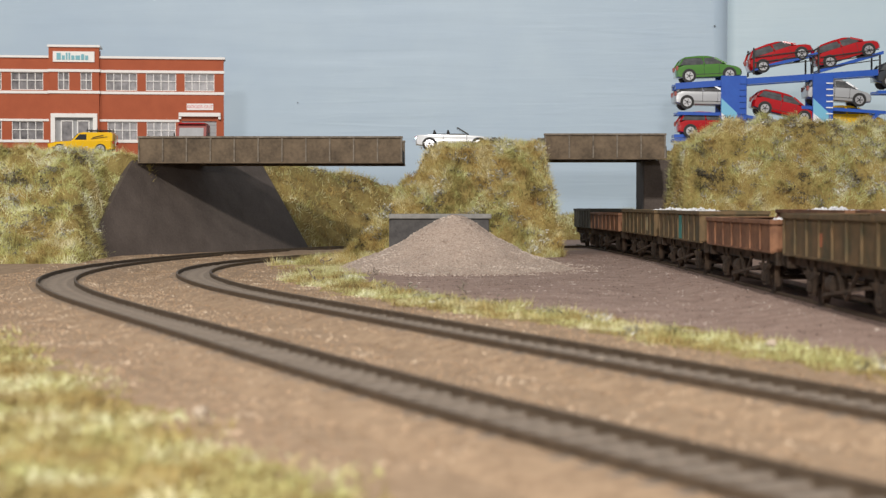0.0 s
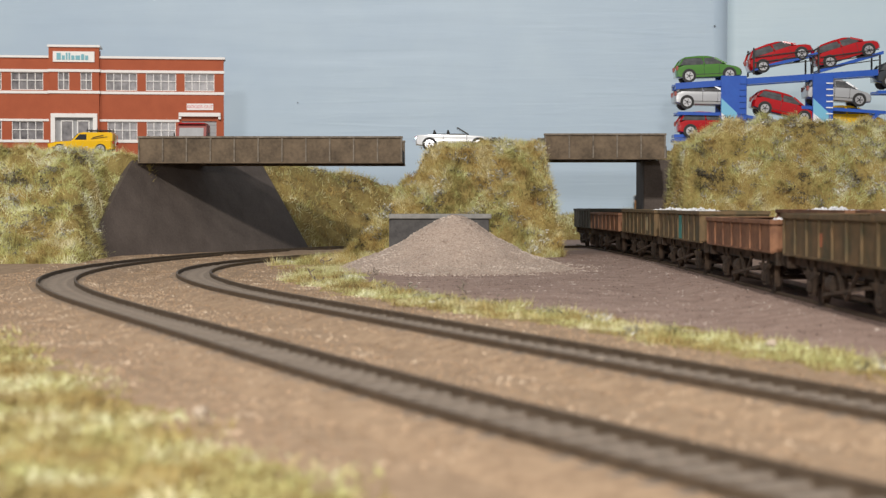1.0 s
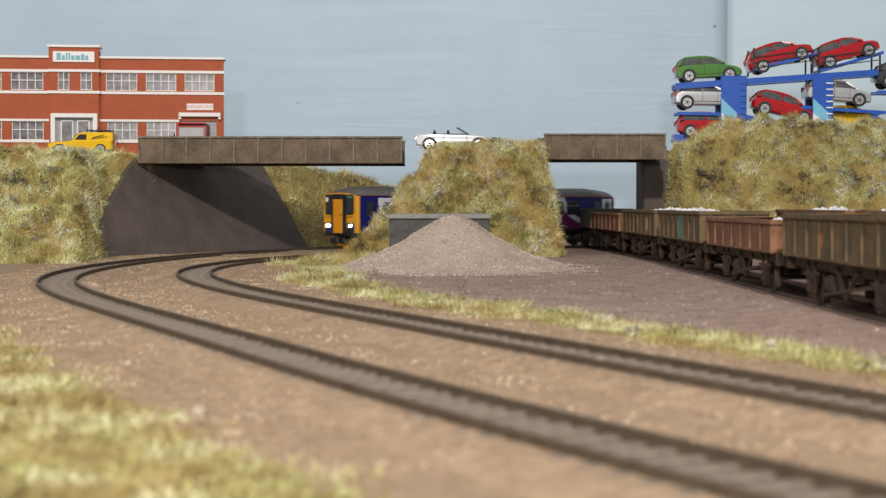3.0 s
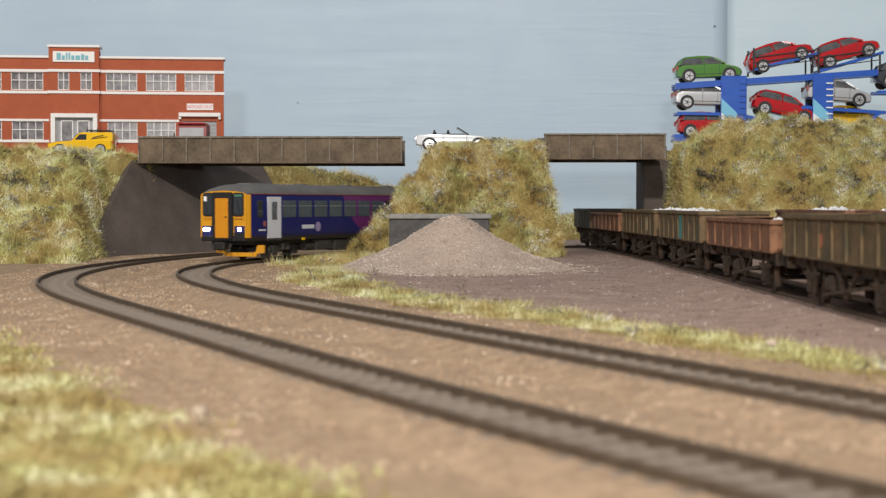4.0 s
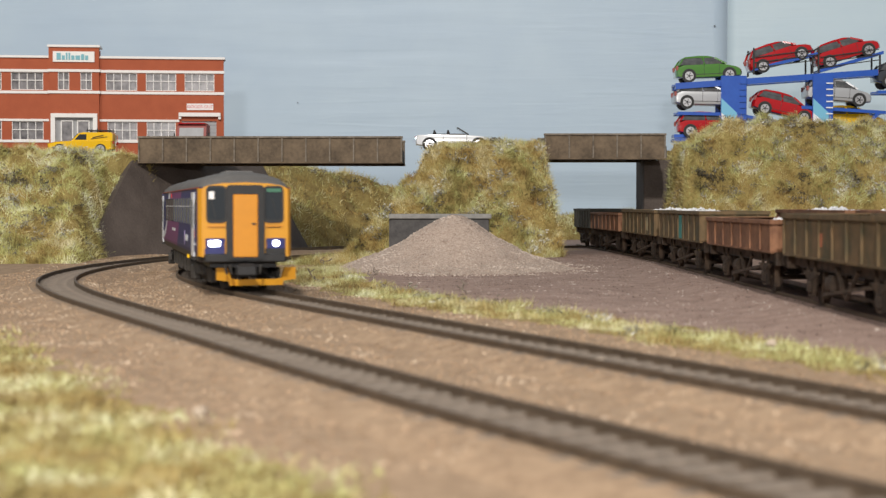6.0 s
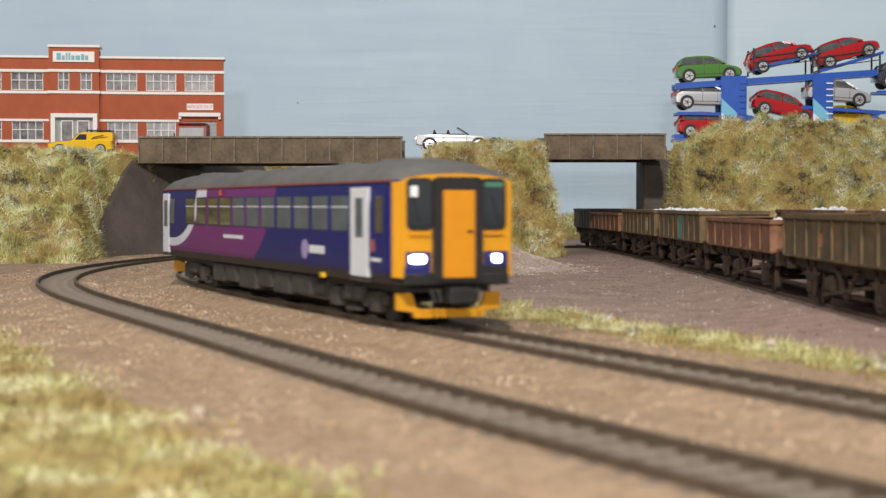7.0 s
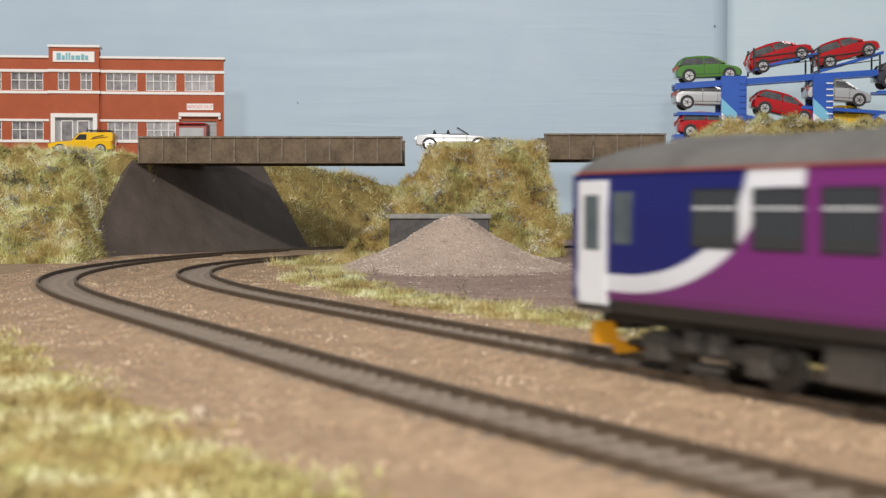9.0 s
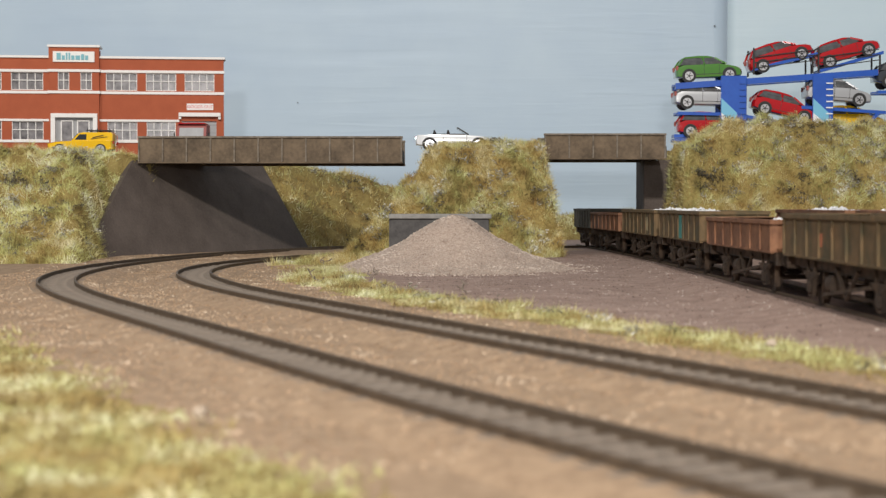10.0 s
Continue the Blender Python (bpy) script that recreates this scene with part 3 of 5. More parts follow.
grains("ballast", "loose sandy ballast grains beside the rails", 70000, rect(-260, 160, 220, 1080), lambda x, y: np.maximum(ground_height(x, y), np.interp(np.minimum(gaps(FAR, x, y), gaps(NEAR, x, y)), [9, 13, 18, 25], [-1.1, -1.2, -2.2, -4.4])), M_GRAIN, 0.68, cess_keep)
grains("ballast", "fine grey ballast between the rails", 30000, rect(-215, 130, 150, 1080), lambda x, y: np.full(x.shape, -1.75), M_GRAINGREY, 0.5, bed_keep)
grains("ballast", "scattered pale stones on the brown yard", 7000, rect(-20, 135, 400, 1080), ground_height, M_YARDGRAIN, 0.75, lambda x, y, z, rng: ground_slot(x, y) == 1)


# ---- gravel heap and bunker ----
def z_heap(x, y):
    r = np.hypot((x - 6) / 1.08, y - 905)
    lump = 2.2 * hills(x, y, 18, 21.0) + 0.8 * hills(x, y, 5, 22.0)
    h = 32.5 * np.exp(-(r / 37.0) ** 1.7) - 0.9 - 0.07 * np.maximum(0, r - 56 - 10 * hills(x, y, 22, 23.0))
    return ground_z(x, y) + h + lump * np.clip((80 - r) / 40, 0, 1) - 0.5


heap = tagged(sheet("gravel_heap", np.arange(-95, 112, 2.5), np.arange(815, 975, 2.5), z_heap, M_GRAVEL), "conical heap of pale pinkish gravel against a bunker", "gravel heap")
g = grains("gravel", "loose pale gravel grains", 15000, rect(-84, 100, 818, 965), lambda x, y: np.maximum(z_heap(x, y), ground_z(x, y)), M_GRAINPILE, 0.85, lambda x, y, z, rng: rng.uniform(0, 1, x.shape) < np.clip((92 - np.hypot(x - 6, y - 905)) / 40, 0, 1))
g.parent = heap
del g["category"]
bunker = thing("bunker", "low dark block-built bunker with a grey cap, half buried in gravel", "bunker")
part("wall", box(-32, 28, 946, 992, -4, 25.6, 0.4), M_BUNKER, bunker)
part("cap", box(-33.2, 29.5, 944.5, 993.5, 25.7, 28.6, 0.5), M_BUNKERTOP, bunker, "pale grey flat cap")
for i in range(7):
    part("buttress", box(-32.9, -31.9, 947 + i * 7, 949 + i * 7, -3, 25.5), M_BUNKER, bunker)

# ---- stones and twigs lying about ----
def stone(label, x, y, r):
    bm = bmesh.new()
    bmesh.ops.create_icosphere(bm, subdivisions=2, radius=r)
    for v in bm.verts:
        v.co *= 0.8 + 0.5 * noise.noise(v.co * 0.7 + Vector((x, y, 0)))
        v.co.z *= 0.75
    bm.transform(Matrix.Translation((x, y, -1.3 + r * 0.4)))
    return tagged(part("stone", bm, M_BUNKERTOP if r < 1.4 else M_STONE, None, "", True), label, "stone")


M_STONE = mat("pale_stone", (0.34, 0.27, 0.20), (0.52, 0.44, 0.35), 2, 0.85, 0.2)
stone("pale loose stone beside the inner track", 46, 316, 1.7)
stone("small pale stone beside the inner track", 35, 345, 1.5)
stone("small pale stone on the outer rail", -12.8, 287, 0.9)
stone("white stone in the front grass", -41, 262, 1.5)
stone("pale stone on the grass strip", 83, 392, 1.6)


def twig(x, y, seed):
    rng = np.random.default_rng(seed)
    bm = bmesh.new()
    p = np.array([x, y, -2.6])
    for k in range(7):
        q = p + np.array([rng.uniform(-2.6, 3.4), rng.uniform(-1.5, 1.5), rng.uniform(-0.6, 1.9)])
        q[2] = max(q[2], -2.6)
        bar(bm, p, q, 0.26)
        if k % 2:
            bar(bm, q, q + np.array([rng.uniform(-2.5, 2.5), rng.uniform(-1, 1), rng.uniform(0.6, 2.6)]), 0.2)
        p = q
    return tagged(part("twig", bm, M_SLEEPER), "dark dead twig lying on the grass strip", "twig", "twigs")


for i, (x, y) in enumerate(((-37, 788), (-62, 742), (10, 640), (-70, 930))):
    twig(x, y, i)

# ---- bridges ----
def girder(x0, x1, z0, z1, y, parent, ribs=17.2):
    part("web", box(x0, x1, y, y + 2.2, z0 + 1, z1 - 1), M_GIRDER, parent)
    part("flange", box(x0 - 0.3, x1 + 0.3, y - 1.3, y + 3.2, z1 - 1.4, z1, 0.2), M_STAIN, parent)
    part("flange", box(x0 - 0.3, x1 + 0.3, y - 1.3, y + 3.2, z0, z0 + 1.2, 0.2), M_GIRDER, parent)
    n = max(2, round((x1 - x0) / ribs))
    for i in range(n + 1):
        x = x0 + 0.7 + (x1 - x0 - 1.4) * i / n
        bm = prism(bmesh.new(), [(y + 0.1, z0 + 1.2), (y - 1.6, z0 + 1.2), (y - 0.9, z1 - 1.5), (y + 0.1, z1 - 1.5)], x - 0.55, x + 0.55)
        part("stiffener", bm, M_STAIN, parent)


def bridge(label, x0, x1, z0, z1, slab0, slab1):
    b = thing("road_bridge", label, "bridge")
    girder(x0, x1, z0, z1, 1110, b)
    girder(x0, x1, z0, z1, 1186, b)
    part("deck", box(slab0, slab1, 1112.5, 1185.5, z0 + 1.5, z1 - 9), M_ROAD, b, "dark road deck between the girders")
    return b


bridge("long brown plate-girder road bridge over two tracks", -217.6, -29, 63.8, 83.2, -217, -29.5)
bridge("short brown plate-girder road bridge over the siding", 72.3, 159, 66.6, 85.2, 50, 160)
pier = tagged(part("bridge_pier", box(150.5, 172, 1165, 1212, -6, 68, 0.6), M_CONCRETE), "dark grey rendered bridge pier at the grassy bank", "pier")


def abutment():
    bl, br, tl, tr = Vector((-236, 1012, -5)), Vector((-106, 1256, -5)), Vector((-221, 1108, 66)), Vector((-147, 1270, 66))
    n = 16
    bm = bmesh.new()
    grid = [[bm.verts.new((bl.lerp(br, i / n)).lerp(tl.lerp(tr, i / n), j / n)) for i in range(n + 1)] for j in range(n + 1)]
    back = [[bm.verts.new(v.co + Vector((-30, 40, -4))) for v in row] for row in grid]
    fs = []
    for j in range(n):
        for i in range(n):
            fs.append(bm.faces.new((grid[j][i], grid[j][i + 1], grid[j + 1][i + 1], grid[j + 1][i])))
            fs.append(bm.faces.new((back[j][i], back[j + 1][i], back[j + 1][i + 1], back[j][i + 1])))
    for i in range(n):
        fs.append(bm.faces.new((grid[n][i], grid[n][i + 1], back[n][i + 1], back[n][i])))
        fs.append(bm.faces.new((grid[0][i + 1], grid[0][i], back[0][i], back[0][i + 1])))
        fs.append(bm.faces.new((grid[i][n], back[i][n], back[i + 1][n], grid[i + 1][n])))
        fs.append(bm.faces.new((grid[i][0], grid[i + 1][0], back[i + 1][0], back[i][0])))
    bmesh.ops.recalc_face_normals(bm, faces=fs)
    return tagged(part("bridge_abutment", bm, M_CONCRETE, smooth=False), "smooth grey sloping abutment wall under the long bridge", "abutment")


abutment()
road = tagged(part("road", box(-700, -218, 1128, 1212, 62, 70.0), M_ROAD), "grey road surface in front of the factory", "road", kind="structure")


# ---- factory ----
def factory():
    f = thing("factory", "two-storey orange brick factory with white bands and a raised centre", "factory building")
    y, yt, deep = 1250, 1246, 1263
    x0, x1, t0, t1 = -412, -176, -316, -276
    part("core", box(x0 + 0.5, x1 - 0.5, y + 3, deep, 64, 151), M_BRICK, f)
    wins_up = [(-404, -379), (-372.5, -354), (-346.5, -321), (-271, -246), (-239, -214.5), (-207.7, -183.6)]
    wins_lo = [(-404, -379), (-372.5, -354), (-346, -321), (-270, -246), (-238.5, -215)]

    def band(z0, z1, a, b, face=y):
        part("wall", box(a, b, face, face + 3, z0, z1), M_BRICK, f)

    def row(z0, z1, holes, a, b):
        e = a
        for h0, h1 in holes + [(b, b)]:
            if h0 > e:
                band(z0, z1, e, h0)
            e = h1
    for a, b in ((x0, t0), (t1, x1)):
        band(141, 152.2, a, b)
        band(103, 126.9, a, b)
        band(64, 87.4, a, b)
        row(126.9, 141, [w for w in wins_up if a <= w[0] < b], a, b)
        row(87.4, 103, [w for w in wins_lo if a <= w[0] < b] + ([(-210, -182)] if a == t1 else []), a, b)
    # raised centre
    band(141, 160.5, t0, t1, yt)
    band(105, 126.9, t0, t1, yt)
    for a, b in ((t0, -308.8), (-299.8, -290.9), (-281.8, t1)):
        band(126.9, 141, a, b, yt)
    for a, b in ((t0, -313), (-279, t1)):
        band(64, 105, a, b, yt)
    part("centre_block", box(t0 + 0.5, t1 - 0.5, yt + 3, deep, 105, 159), M_BRICK, f)
    # white trim
    for a, b, yy in ((x0, t0, y), (t1, x1, y), (t0, t1, yt)):
        e = 1.0 if yy == yt else 0
        z = 160.5 if yy == yt else 152.2
        part("coping", box(a - 1 + (1 if b == x1 else 0), b + (1.2 if b == x1 else e), yy - 1.6, deep + 1, z, z + 1.9, 0.2), M_WHITE, f, "white coping")
        for z0, z1 in ((141.0, 143.2), (124.0, 126.2)):
            part("string_course", box(a - e, b + (0.8 if b == x1 else e), yy - 1.0, yy - 0.02, z0, z1, 0.15), M_WHITE, f, "white string course")
    for a, b in ((x0, t0), (t1, -212)):
        part("lintel", box(a, b, y - 0.8, y - 0.02, 102.2, 104.0, 0.1), M_WHITE, f)
        part("sill_band", box(a, b, y - 1.0, y - 0.02, 85.4, 87.4, 0.1), M_WHITE, f)

    def window(a, b, z0, z1, yy, cols, rows=2):
        w = part("window", box(a, b, yy + 1.8, yy + 2.4, z0, z1), M_PANE, f, "grey window with white glazing bars")
        bm = bmesh.new()
        for c in range(cols + 1):
            x = a + (b - a) * c / cols
            t = 0.55 if c in (0, cols) else 0.3
            cube(bm, max(a, x - t), min(b, x + t), yy + 0.7, yy + 1.75, z0, z1)
        part("mullion_grid", bm, M_WHITE, w)
        bm = bmesh.new()
        for r in range(rows + 1):
            z = z0 + (z1 - z0) * (0, 0.55, 1)[r]
            t = 0.55 if r in (0, rows) else 0.3
            cube(bm, a, b, yy + 0.6, yy + 1.7, max(z0, z - t), min(z1, z + t))
        part("glazing_grid", bm, M_WHITE, w)
    for a, b in wins_up:
        window(a, b, 126.9, 141, y, 4)
    for a, b in wins_lo:
        window(a, b, 87.4, 102.2, y, 4)
    for a, b in ((-308.8, -299.8), (-290.9, -281.8)):
        window(a, b, 126.9, 141, yt, 2)
    # entrance
    part("door_surround", cube(cube(box(-314.5, -277.5, yt - 2, yt + 2.9, 105, 108.3, 0.2), -314.5, -311, yt - 2, yt + 2.9, 78, 105), -281, -277.5, yt - 2, yt + 2.9, 78, 105), M_WHITE, f, "white entrance surround")
    part("entrance_recess", box(-311, -281, yt + 3, yt + 3.6, 78, 105), M_SHUTTER, f)
    for a in (-307, -294):
        d = part("door", box(a, a + 10, yt + 2.1, yt + 2.9, 79, 103), M_PANE, f)
        bm = bmesh.new()
        for c in ((a, a + 0.9, 79, 103), (a + 9.1, a + 10, 79, 103), (a, a + 10, 102.1, 103)):
            cube(bm, c[0], c[1], yt + 1.5, yt + 2.05, c[2], c[3])
        part("frame", bm, M_WHITE, d)
    # goods door
    part("canopy", box(-212.5, -178.5, y - 4, y - 0.05, 106.5, 109.6, 0.2), M_WHITE, f, "white goods canopy")
    for a in (-212.5, -180.5):
        part("bracket", box(a, a + 2, y - 3, y - 0.05, 104.5, 106.4), M_WHITE, f)
    sh = part("shutter_door", box(-210, -182, y + 1.6, y + 2.6, 77, 103), M_SHUTTER, f, "grey roller shutter")
    for i in range(8):
        part("slat", box(-210, -182, y + 1.2, y + 1.58, 79 + i * 3, 80.6 + i * 3), M_SHUTTER, sh)
    # signs
    s = part("name_board", box(-312.5, -279.5, yt - 1.2, yt - 0.05, 148.9, 157.2), M_WHITE, f, "white name board with teal bars")
    x = -309.5
    for w, h in ((3.4, 5.2), (2.4, 3.4), (1.4, 5.4), (1.4, 5.4), (2.6, 3.4), (3.6, 3.4), (2.6, 4.4), (2.4, 3.4)):
        part("lettering_bar", box(x, x + w, yt - 1.6, yt - 1.22, 150.6, 150.6 + h), M_TEAL, s)
        x += w + 0.75
    s = part("goods_sign", box(-206, -184.5, y - 1.0, y - 0.05, 111.9, 117), M_WHITE, f, "white sign with red letters")
    words("lettering", "GOODS OUT", 3.5, at_mm(-195.2, y - 1.2, 114.4, 0, 90), M_SIGNRED, s)
    part("roof", box(x0, x1, y + 3, deep, 151, 152), M_ROOF, f)
    f.matrix_basis = at_mm(-176, 1250, -1.7, 6.5) @ Matrix.Diagonal((0.977, 1, 1, 1)) @ at_mm(176, -1250, 0)
    return f


factory()


# ---- road vehicles ----
def hull(bm, prof, w, shrink=0.93, edge=0.86, top_in=0.0, full=False):
    """A side outline (x, z) drawn out across the width with rounded flanks; top_in narrows it towards the top."""
    zs = [p[1] for p in prof]
    xs = [p[0] for p in prof]
    cx, cz, z0, z1 = (min(xs) + max(xs)) / 2, (min(zs) + max(zs)) / 2, min(zs), max(zs)
    rings = []
    flank = ((-1.035, 0.2), (-1.03, 0.5), (-1.015, 0.78)) if full else ()
    for f, k in flank + ((-1, shrink), (-edge, 1), (edge, 1), (1, shrink)) + tuple((-f, k) for f, k in flank[::-1]):
        rings.append([(cx + (x - cx) * (1 - (1 - k) * 0.5), f * w * (1 - top_in * (z - z0) / (z1 - z0)), cz + (z - cz) * k) for x, z in prof])
    return loft(bm, rings)


def wheels(v, xs, w, r):
    for x in xs:
        for s in (-1, 1):
            t = part("wheel", cyl(bmesh.new(), (x, s * (w - 1.0), r), r, 2.6, "y", 22), M_TYRE, v, "black tyre")
            part("rim", cyl(bmesh.new(), (x, s * (w + 0.32), r), r * 0.76, 0.35, "y", 12), M_RIM, t)
            bm = bmesh.new()
            for k in range(5):
                a = k * 2 * math.pi / 5
                bar(bm, (x, s * (w + 0.5), r), (x + math.cos(a) * r * 0.6, s * (w + 0.5), r + math.sin(a) * r * 0.6), r * 0.06)
            part("spoke_star", bm, M_TYRE, t)


def hatchback(label, pnt, m, group="", name="toy_car"):
    v = thing(name, label, "toy car", m, group)
    w = 10.2
    body = hull(bmesh.new(), [(-24.5, 4), (-25, 8), (-24, 11.5), (-20, 13), (9, 13.2), (14, 12.3), (21, 10.6), (24.2, 8.6), (25, 6), (24.5, 3.4), (18, 2.6), (-18, 2.8)], w, 0.9, 0.82, 0, True)
    part("body", body, pnt, v, smooth=True)
    part("greenhouse", hull(bmesh.new(), [(-23, 12.6), (-20.5, 16.8), (-17, 18.6), (2, 18.9), (7, 17), (13.6, 12.6)], w * 0.93, 0.94, 0.8, 0.18, True), M_CARGLASS, v, "dark tinted windows", True)
    part("roof", hull(bmesh.new(), [(-21, 17.3), (-18, 18.9), (-8, 19.5), (0, 19.1), (4.4, 17.9), (2, 17.6), (-10, 17.9), (-17, 17.7)], w * 0.82, 0.96, 0.85), pnt, v, "", True)
    for s in (-1, 1):
        for a, b in (((13.4, 12.6), (4.8, 17.5)), ((-3.5, 12.8), (-4.5, 18.4)), ((-23.2, 12.4), (-19.8, 17.2))):
            part("pillar", bar(bmesh.new(), (a[0], s * w * 0.95, a[1]), (b[0], s * w * 0.80, b[1]), 0.62), pnt, v)
        part("headlight", hull(bmesh.new(), [(19.5, 9.4), (23.8, 7.6), (24.4, 8.4), (21, 10.6)], 1.5), M_RIM, v).location = (0, s * 7.9 * MM, 0)
        part("tail_light", box(-25.1, -23.2, s * 8.6 - 1, s * 8.6 + 1, 9, 12.4, 0.3), P_MAROON, v)
        part("door_mirror", box(9.5, 11.2, s * 11 - 0.9, s * 11 + 0.9, 12.8, 14.2, 0.3), pnt, v)
        for x in (-15.5, 15.2):
            part("wheel_arch", cyl(bmesh.new(), (x, s * (w - 0.9), 4.6), 5.3, 2.9, "y", 22), M_BLACK, v)
        bm = bmesh.new()
        for x in (-4, 7.5):
            cube(bm, x, x + 0.25, s * w, s * (w + 0.42), 4.5, 12.6)
        cube(bm, -18, 12, s * w, s * (w + 0.40), 5.1, 5.5)
        part("door_seam", bm, M_BLACK, v)
    part("grille", box(24.4, 25.3, -5.5, 5.5, 4.6, 7.0, 0.2), M_BLACK, v)
    wheels(v, (-15.5, 15.2), w + 0.5, 4.4)
    return v


def convertible(m):
    v = thing("toy_car", "white open-top convertible parked on the mound road", "toy car", m)
    w = 11
    part("body", hull(bmesh.new(), [(-28, 4), (-28.5, 9), (-27, 12.4), (-12, 12.8), (8, 12.6), (22, 11), (28, 8.6), (28.8, 6), (28, 3.4), (-22, 3)], w, 0.92, 0.84, 0, True), P_WHITE, v, "", True)
    part("cockpit", box(-16, 8, -8.6, 8.6, 12.5, 13.3, 0.3), M_BLACK, v, "black open cockpit")
    bm = bmesh.new()
    for s in (-1, 1):
        bar(bm, (10.5, s * 9, 12.6), (2.5, s * 7.4, 18.4), 0.5)
    bar(bm, (2.5, -7.4, 18.4), (2.5, 7.4, 18.4), 0.5)
    part("windscreen_frame", bm, M_BLACK, v, "black windscreen frame")
    part("windscreen", hull(bmesh.new(), [(10.0, 12.7), (2.6, 18.1), (2.3, 18.0), (9.4, 12.7)], 7.2), M_GLASS, v)
    for x in (-4, -14):
        for s in (-1, 1):
            part("seat", cube(cube(bmesh.new(), x - 1.5, x + 0.8, s * 4.6 - 2.6, s * 4.6 + 2.6, 12, 15.2, 0.6), x - 1.2, x + 0.2, s * 4.6 - 1.3, s * 4.6 + 1.3, 15, 16.6, 0.4), M_BLACK, v, "black seat")
    for s in (-1, 1):
        part("tail_light", box(-28.6, -27.2, s * 8.4 - 1.6, s * 8.4 + 1.6, 9, 11, 0.3), P_RED, v)
        part("headlight", box(25.5, 28.2, s * 8 - 1.8, s * 8 + 1.8, 8.4, 9.8, 0.4), M_RIM, v)
        for x in (-18, 18):
            part("wheel_arch", cyl(bmesh.new(), (x, s * (w - 0.9), 4.8), 5.4, 2.9, "y", 22), M_BLACK, v)
        bm = bmesh.new()
        for x in (-8, 9):
            cube(bm, x, x + 0.25, s * w, s * (w + 0.42), 4.5, 12.2)
        part("door_seam", bm, M_BLACK, v)
    wheels(v, (-18, 18), w + 0.5, 4.6)
    for ob in v.children_recursive:
        ob.data.transform(Matrix.Diagonal((1, 1, 0.86, 1)))
    return v


def van(m):
    v = thing("toy_van", "bright yellow three-wheeled delivery van outside the factory", "toy van", m)
    w = 10
    part("body", hull(bmesh.new(), [(-24, 4), (-24.6, 8.2), (-18, 9.8), (-7, 10.4), (23.5, 10.6), (24, 4), (18, 2.6), (-18, 2.8)], w, 0.9, 0.84), P_YELLOW, v, "", True)
    part("cab", hull(bmesh.new(), [(-7, 10), (-1.5, 15.8), (2, 16.6), (22.5, 16.6), (24, 15), (24, 10)], w * 0.95, 0.95, 0.85, 0.1), P_YELLOW, v, "", True)
    for s in (-1, 1):
        part("side_window", prism(bmesh.new(), [(-4.0, 11), (-0.4, 15), (4.6, 15), (4.6, 11)], s * w * 0.93 - 0.3, s * w * 0.93 + 0.3, "y"), M_GLASS, v)
        bm = bmesh.new()
        bar(bm, (9, s * w * 0.96, 12.4), (17, s * w * 0.96, 14.4), 0.22)
        bar(bm, (8, s * w * 0.97, 11.6), (20, s * w * 0.97, 13.2), 0.15)
        part("side_emblem", bm, M_BLACK, v)
        part("rear_lamp", box(23.6, 24.5, s * 7.5 - 0.8, s * 7.5 + 0.8, 8, 10, 0.2), P_RED, v)
    part("windscreen", prism(bmesh.new(), [(-6.4, 10.7), (-1.9, 15.5), (-2.3, 15.7), (-6.9, 10.7)], -7.6, 7.6, "y"), M_GLASS, v)
    rack = part("roof_rack", box(4, 22, -7, 7, 17.6, 18.2), M_BLACK, v, "black roof rack")
    bm = bmesh.new()
    for x in (5, 12, 21):
        for s in (-1, 1):
            bar(bm, (x, s * 6, 16.5), (x, s * 6, 19.4), 0.3)
    part("rack_frame", bm, M_BLACK, rack)
    wheels(v, (-15, 15), w + 0.05, 4.0)
    return v


def lorry(m):
    v = thing("toy_lorry", "faded red lorry cab at the goods door", "toy lorry", m)
    part("cab", hull(bmesh.new(), [(-10, 2), (-10.5, 14), (-8, 23), (-5, 25), (10, 25), (10, 2)], 11.5, 0.94, 0.86), P_MAROON, v, "", True)
    part("windscreen", prism(bmesh.new(), [(-10.8, 14.5), (-8.7, 21.8), (-8.2, 21.8), (-10.2, 14.5)], -9.4, 9.4, "y"), M_SHUTTER, v, "pale windscreen")
    part("roof_peak", box(-9.5, 9.5, -10.5, 10.5, 24.6, 25.8, 0.4), P_RED, v)
    part("bumper", box(-11.8, -10.2, -11, 11, 3, 5.5, 0.3), M_BLACK, v)
    for s in (-1, 1):
        part("headlight", cyl(bmesh.new(), (-10.9, s * 8, 8), 1.5, 0.8, "x", 14), M_RIM, v)
        part("door_mirror", box(-9.5, -8.8, s * 13.4 - 0.6, s * 13.4 + 0.6, 15, 18, 0.2), M_BLACK, v)
    wheels(v, (-3,), 11, 4.6)
    return v


van(at_mm(-266, 1150, 71.0))
lorry(at_mm(-196, 1222, 72.5, 90))
mound_car = convertible(at_mm(8.2, 1146, 74.8))

# ---- car transporter ----
TY = 1192
CARS = "cars on the transporter"


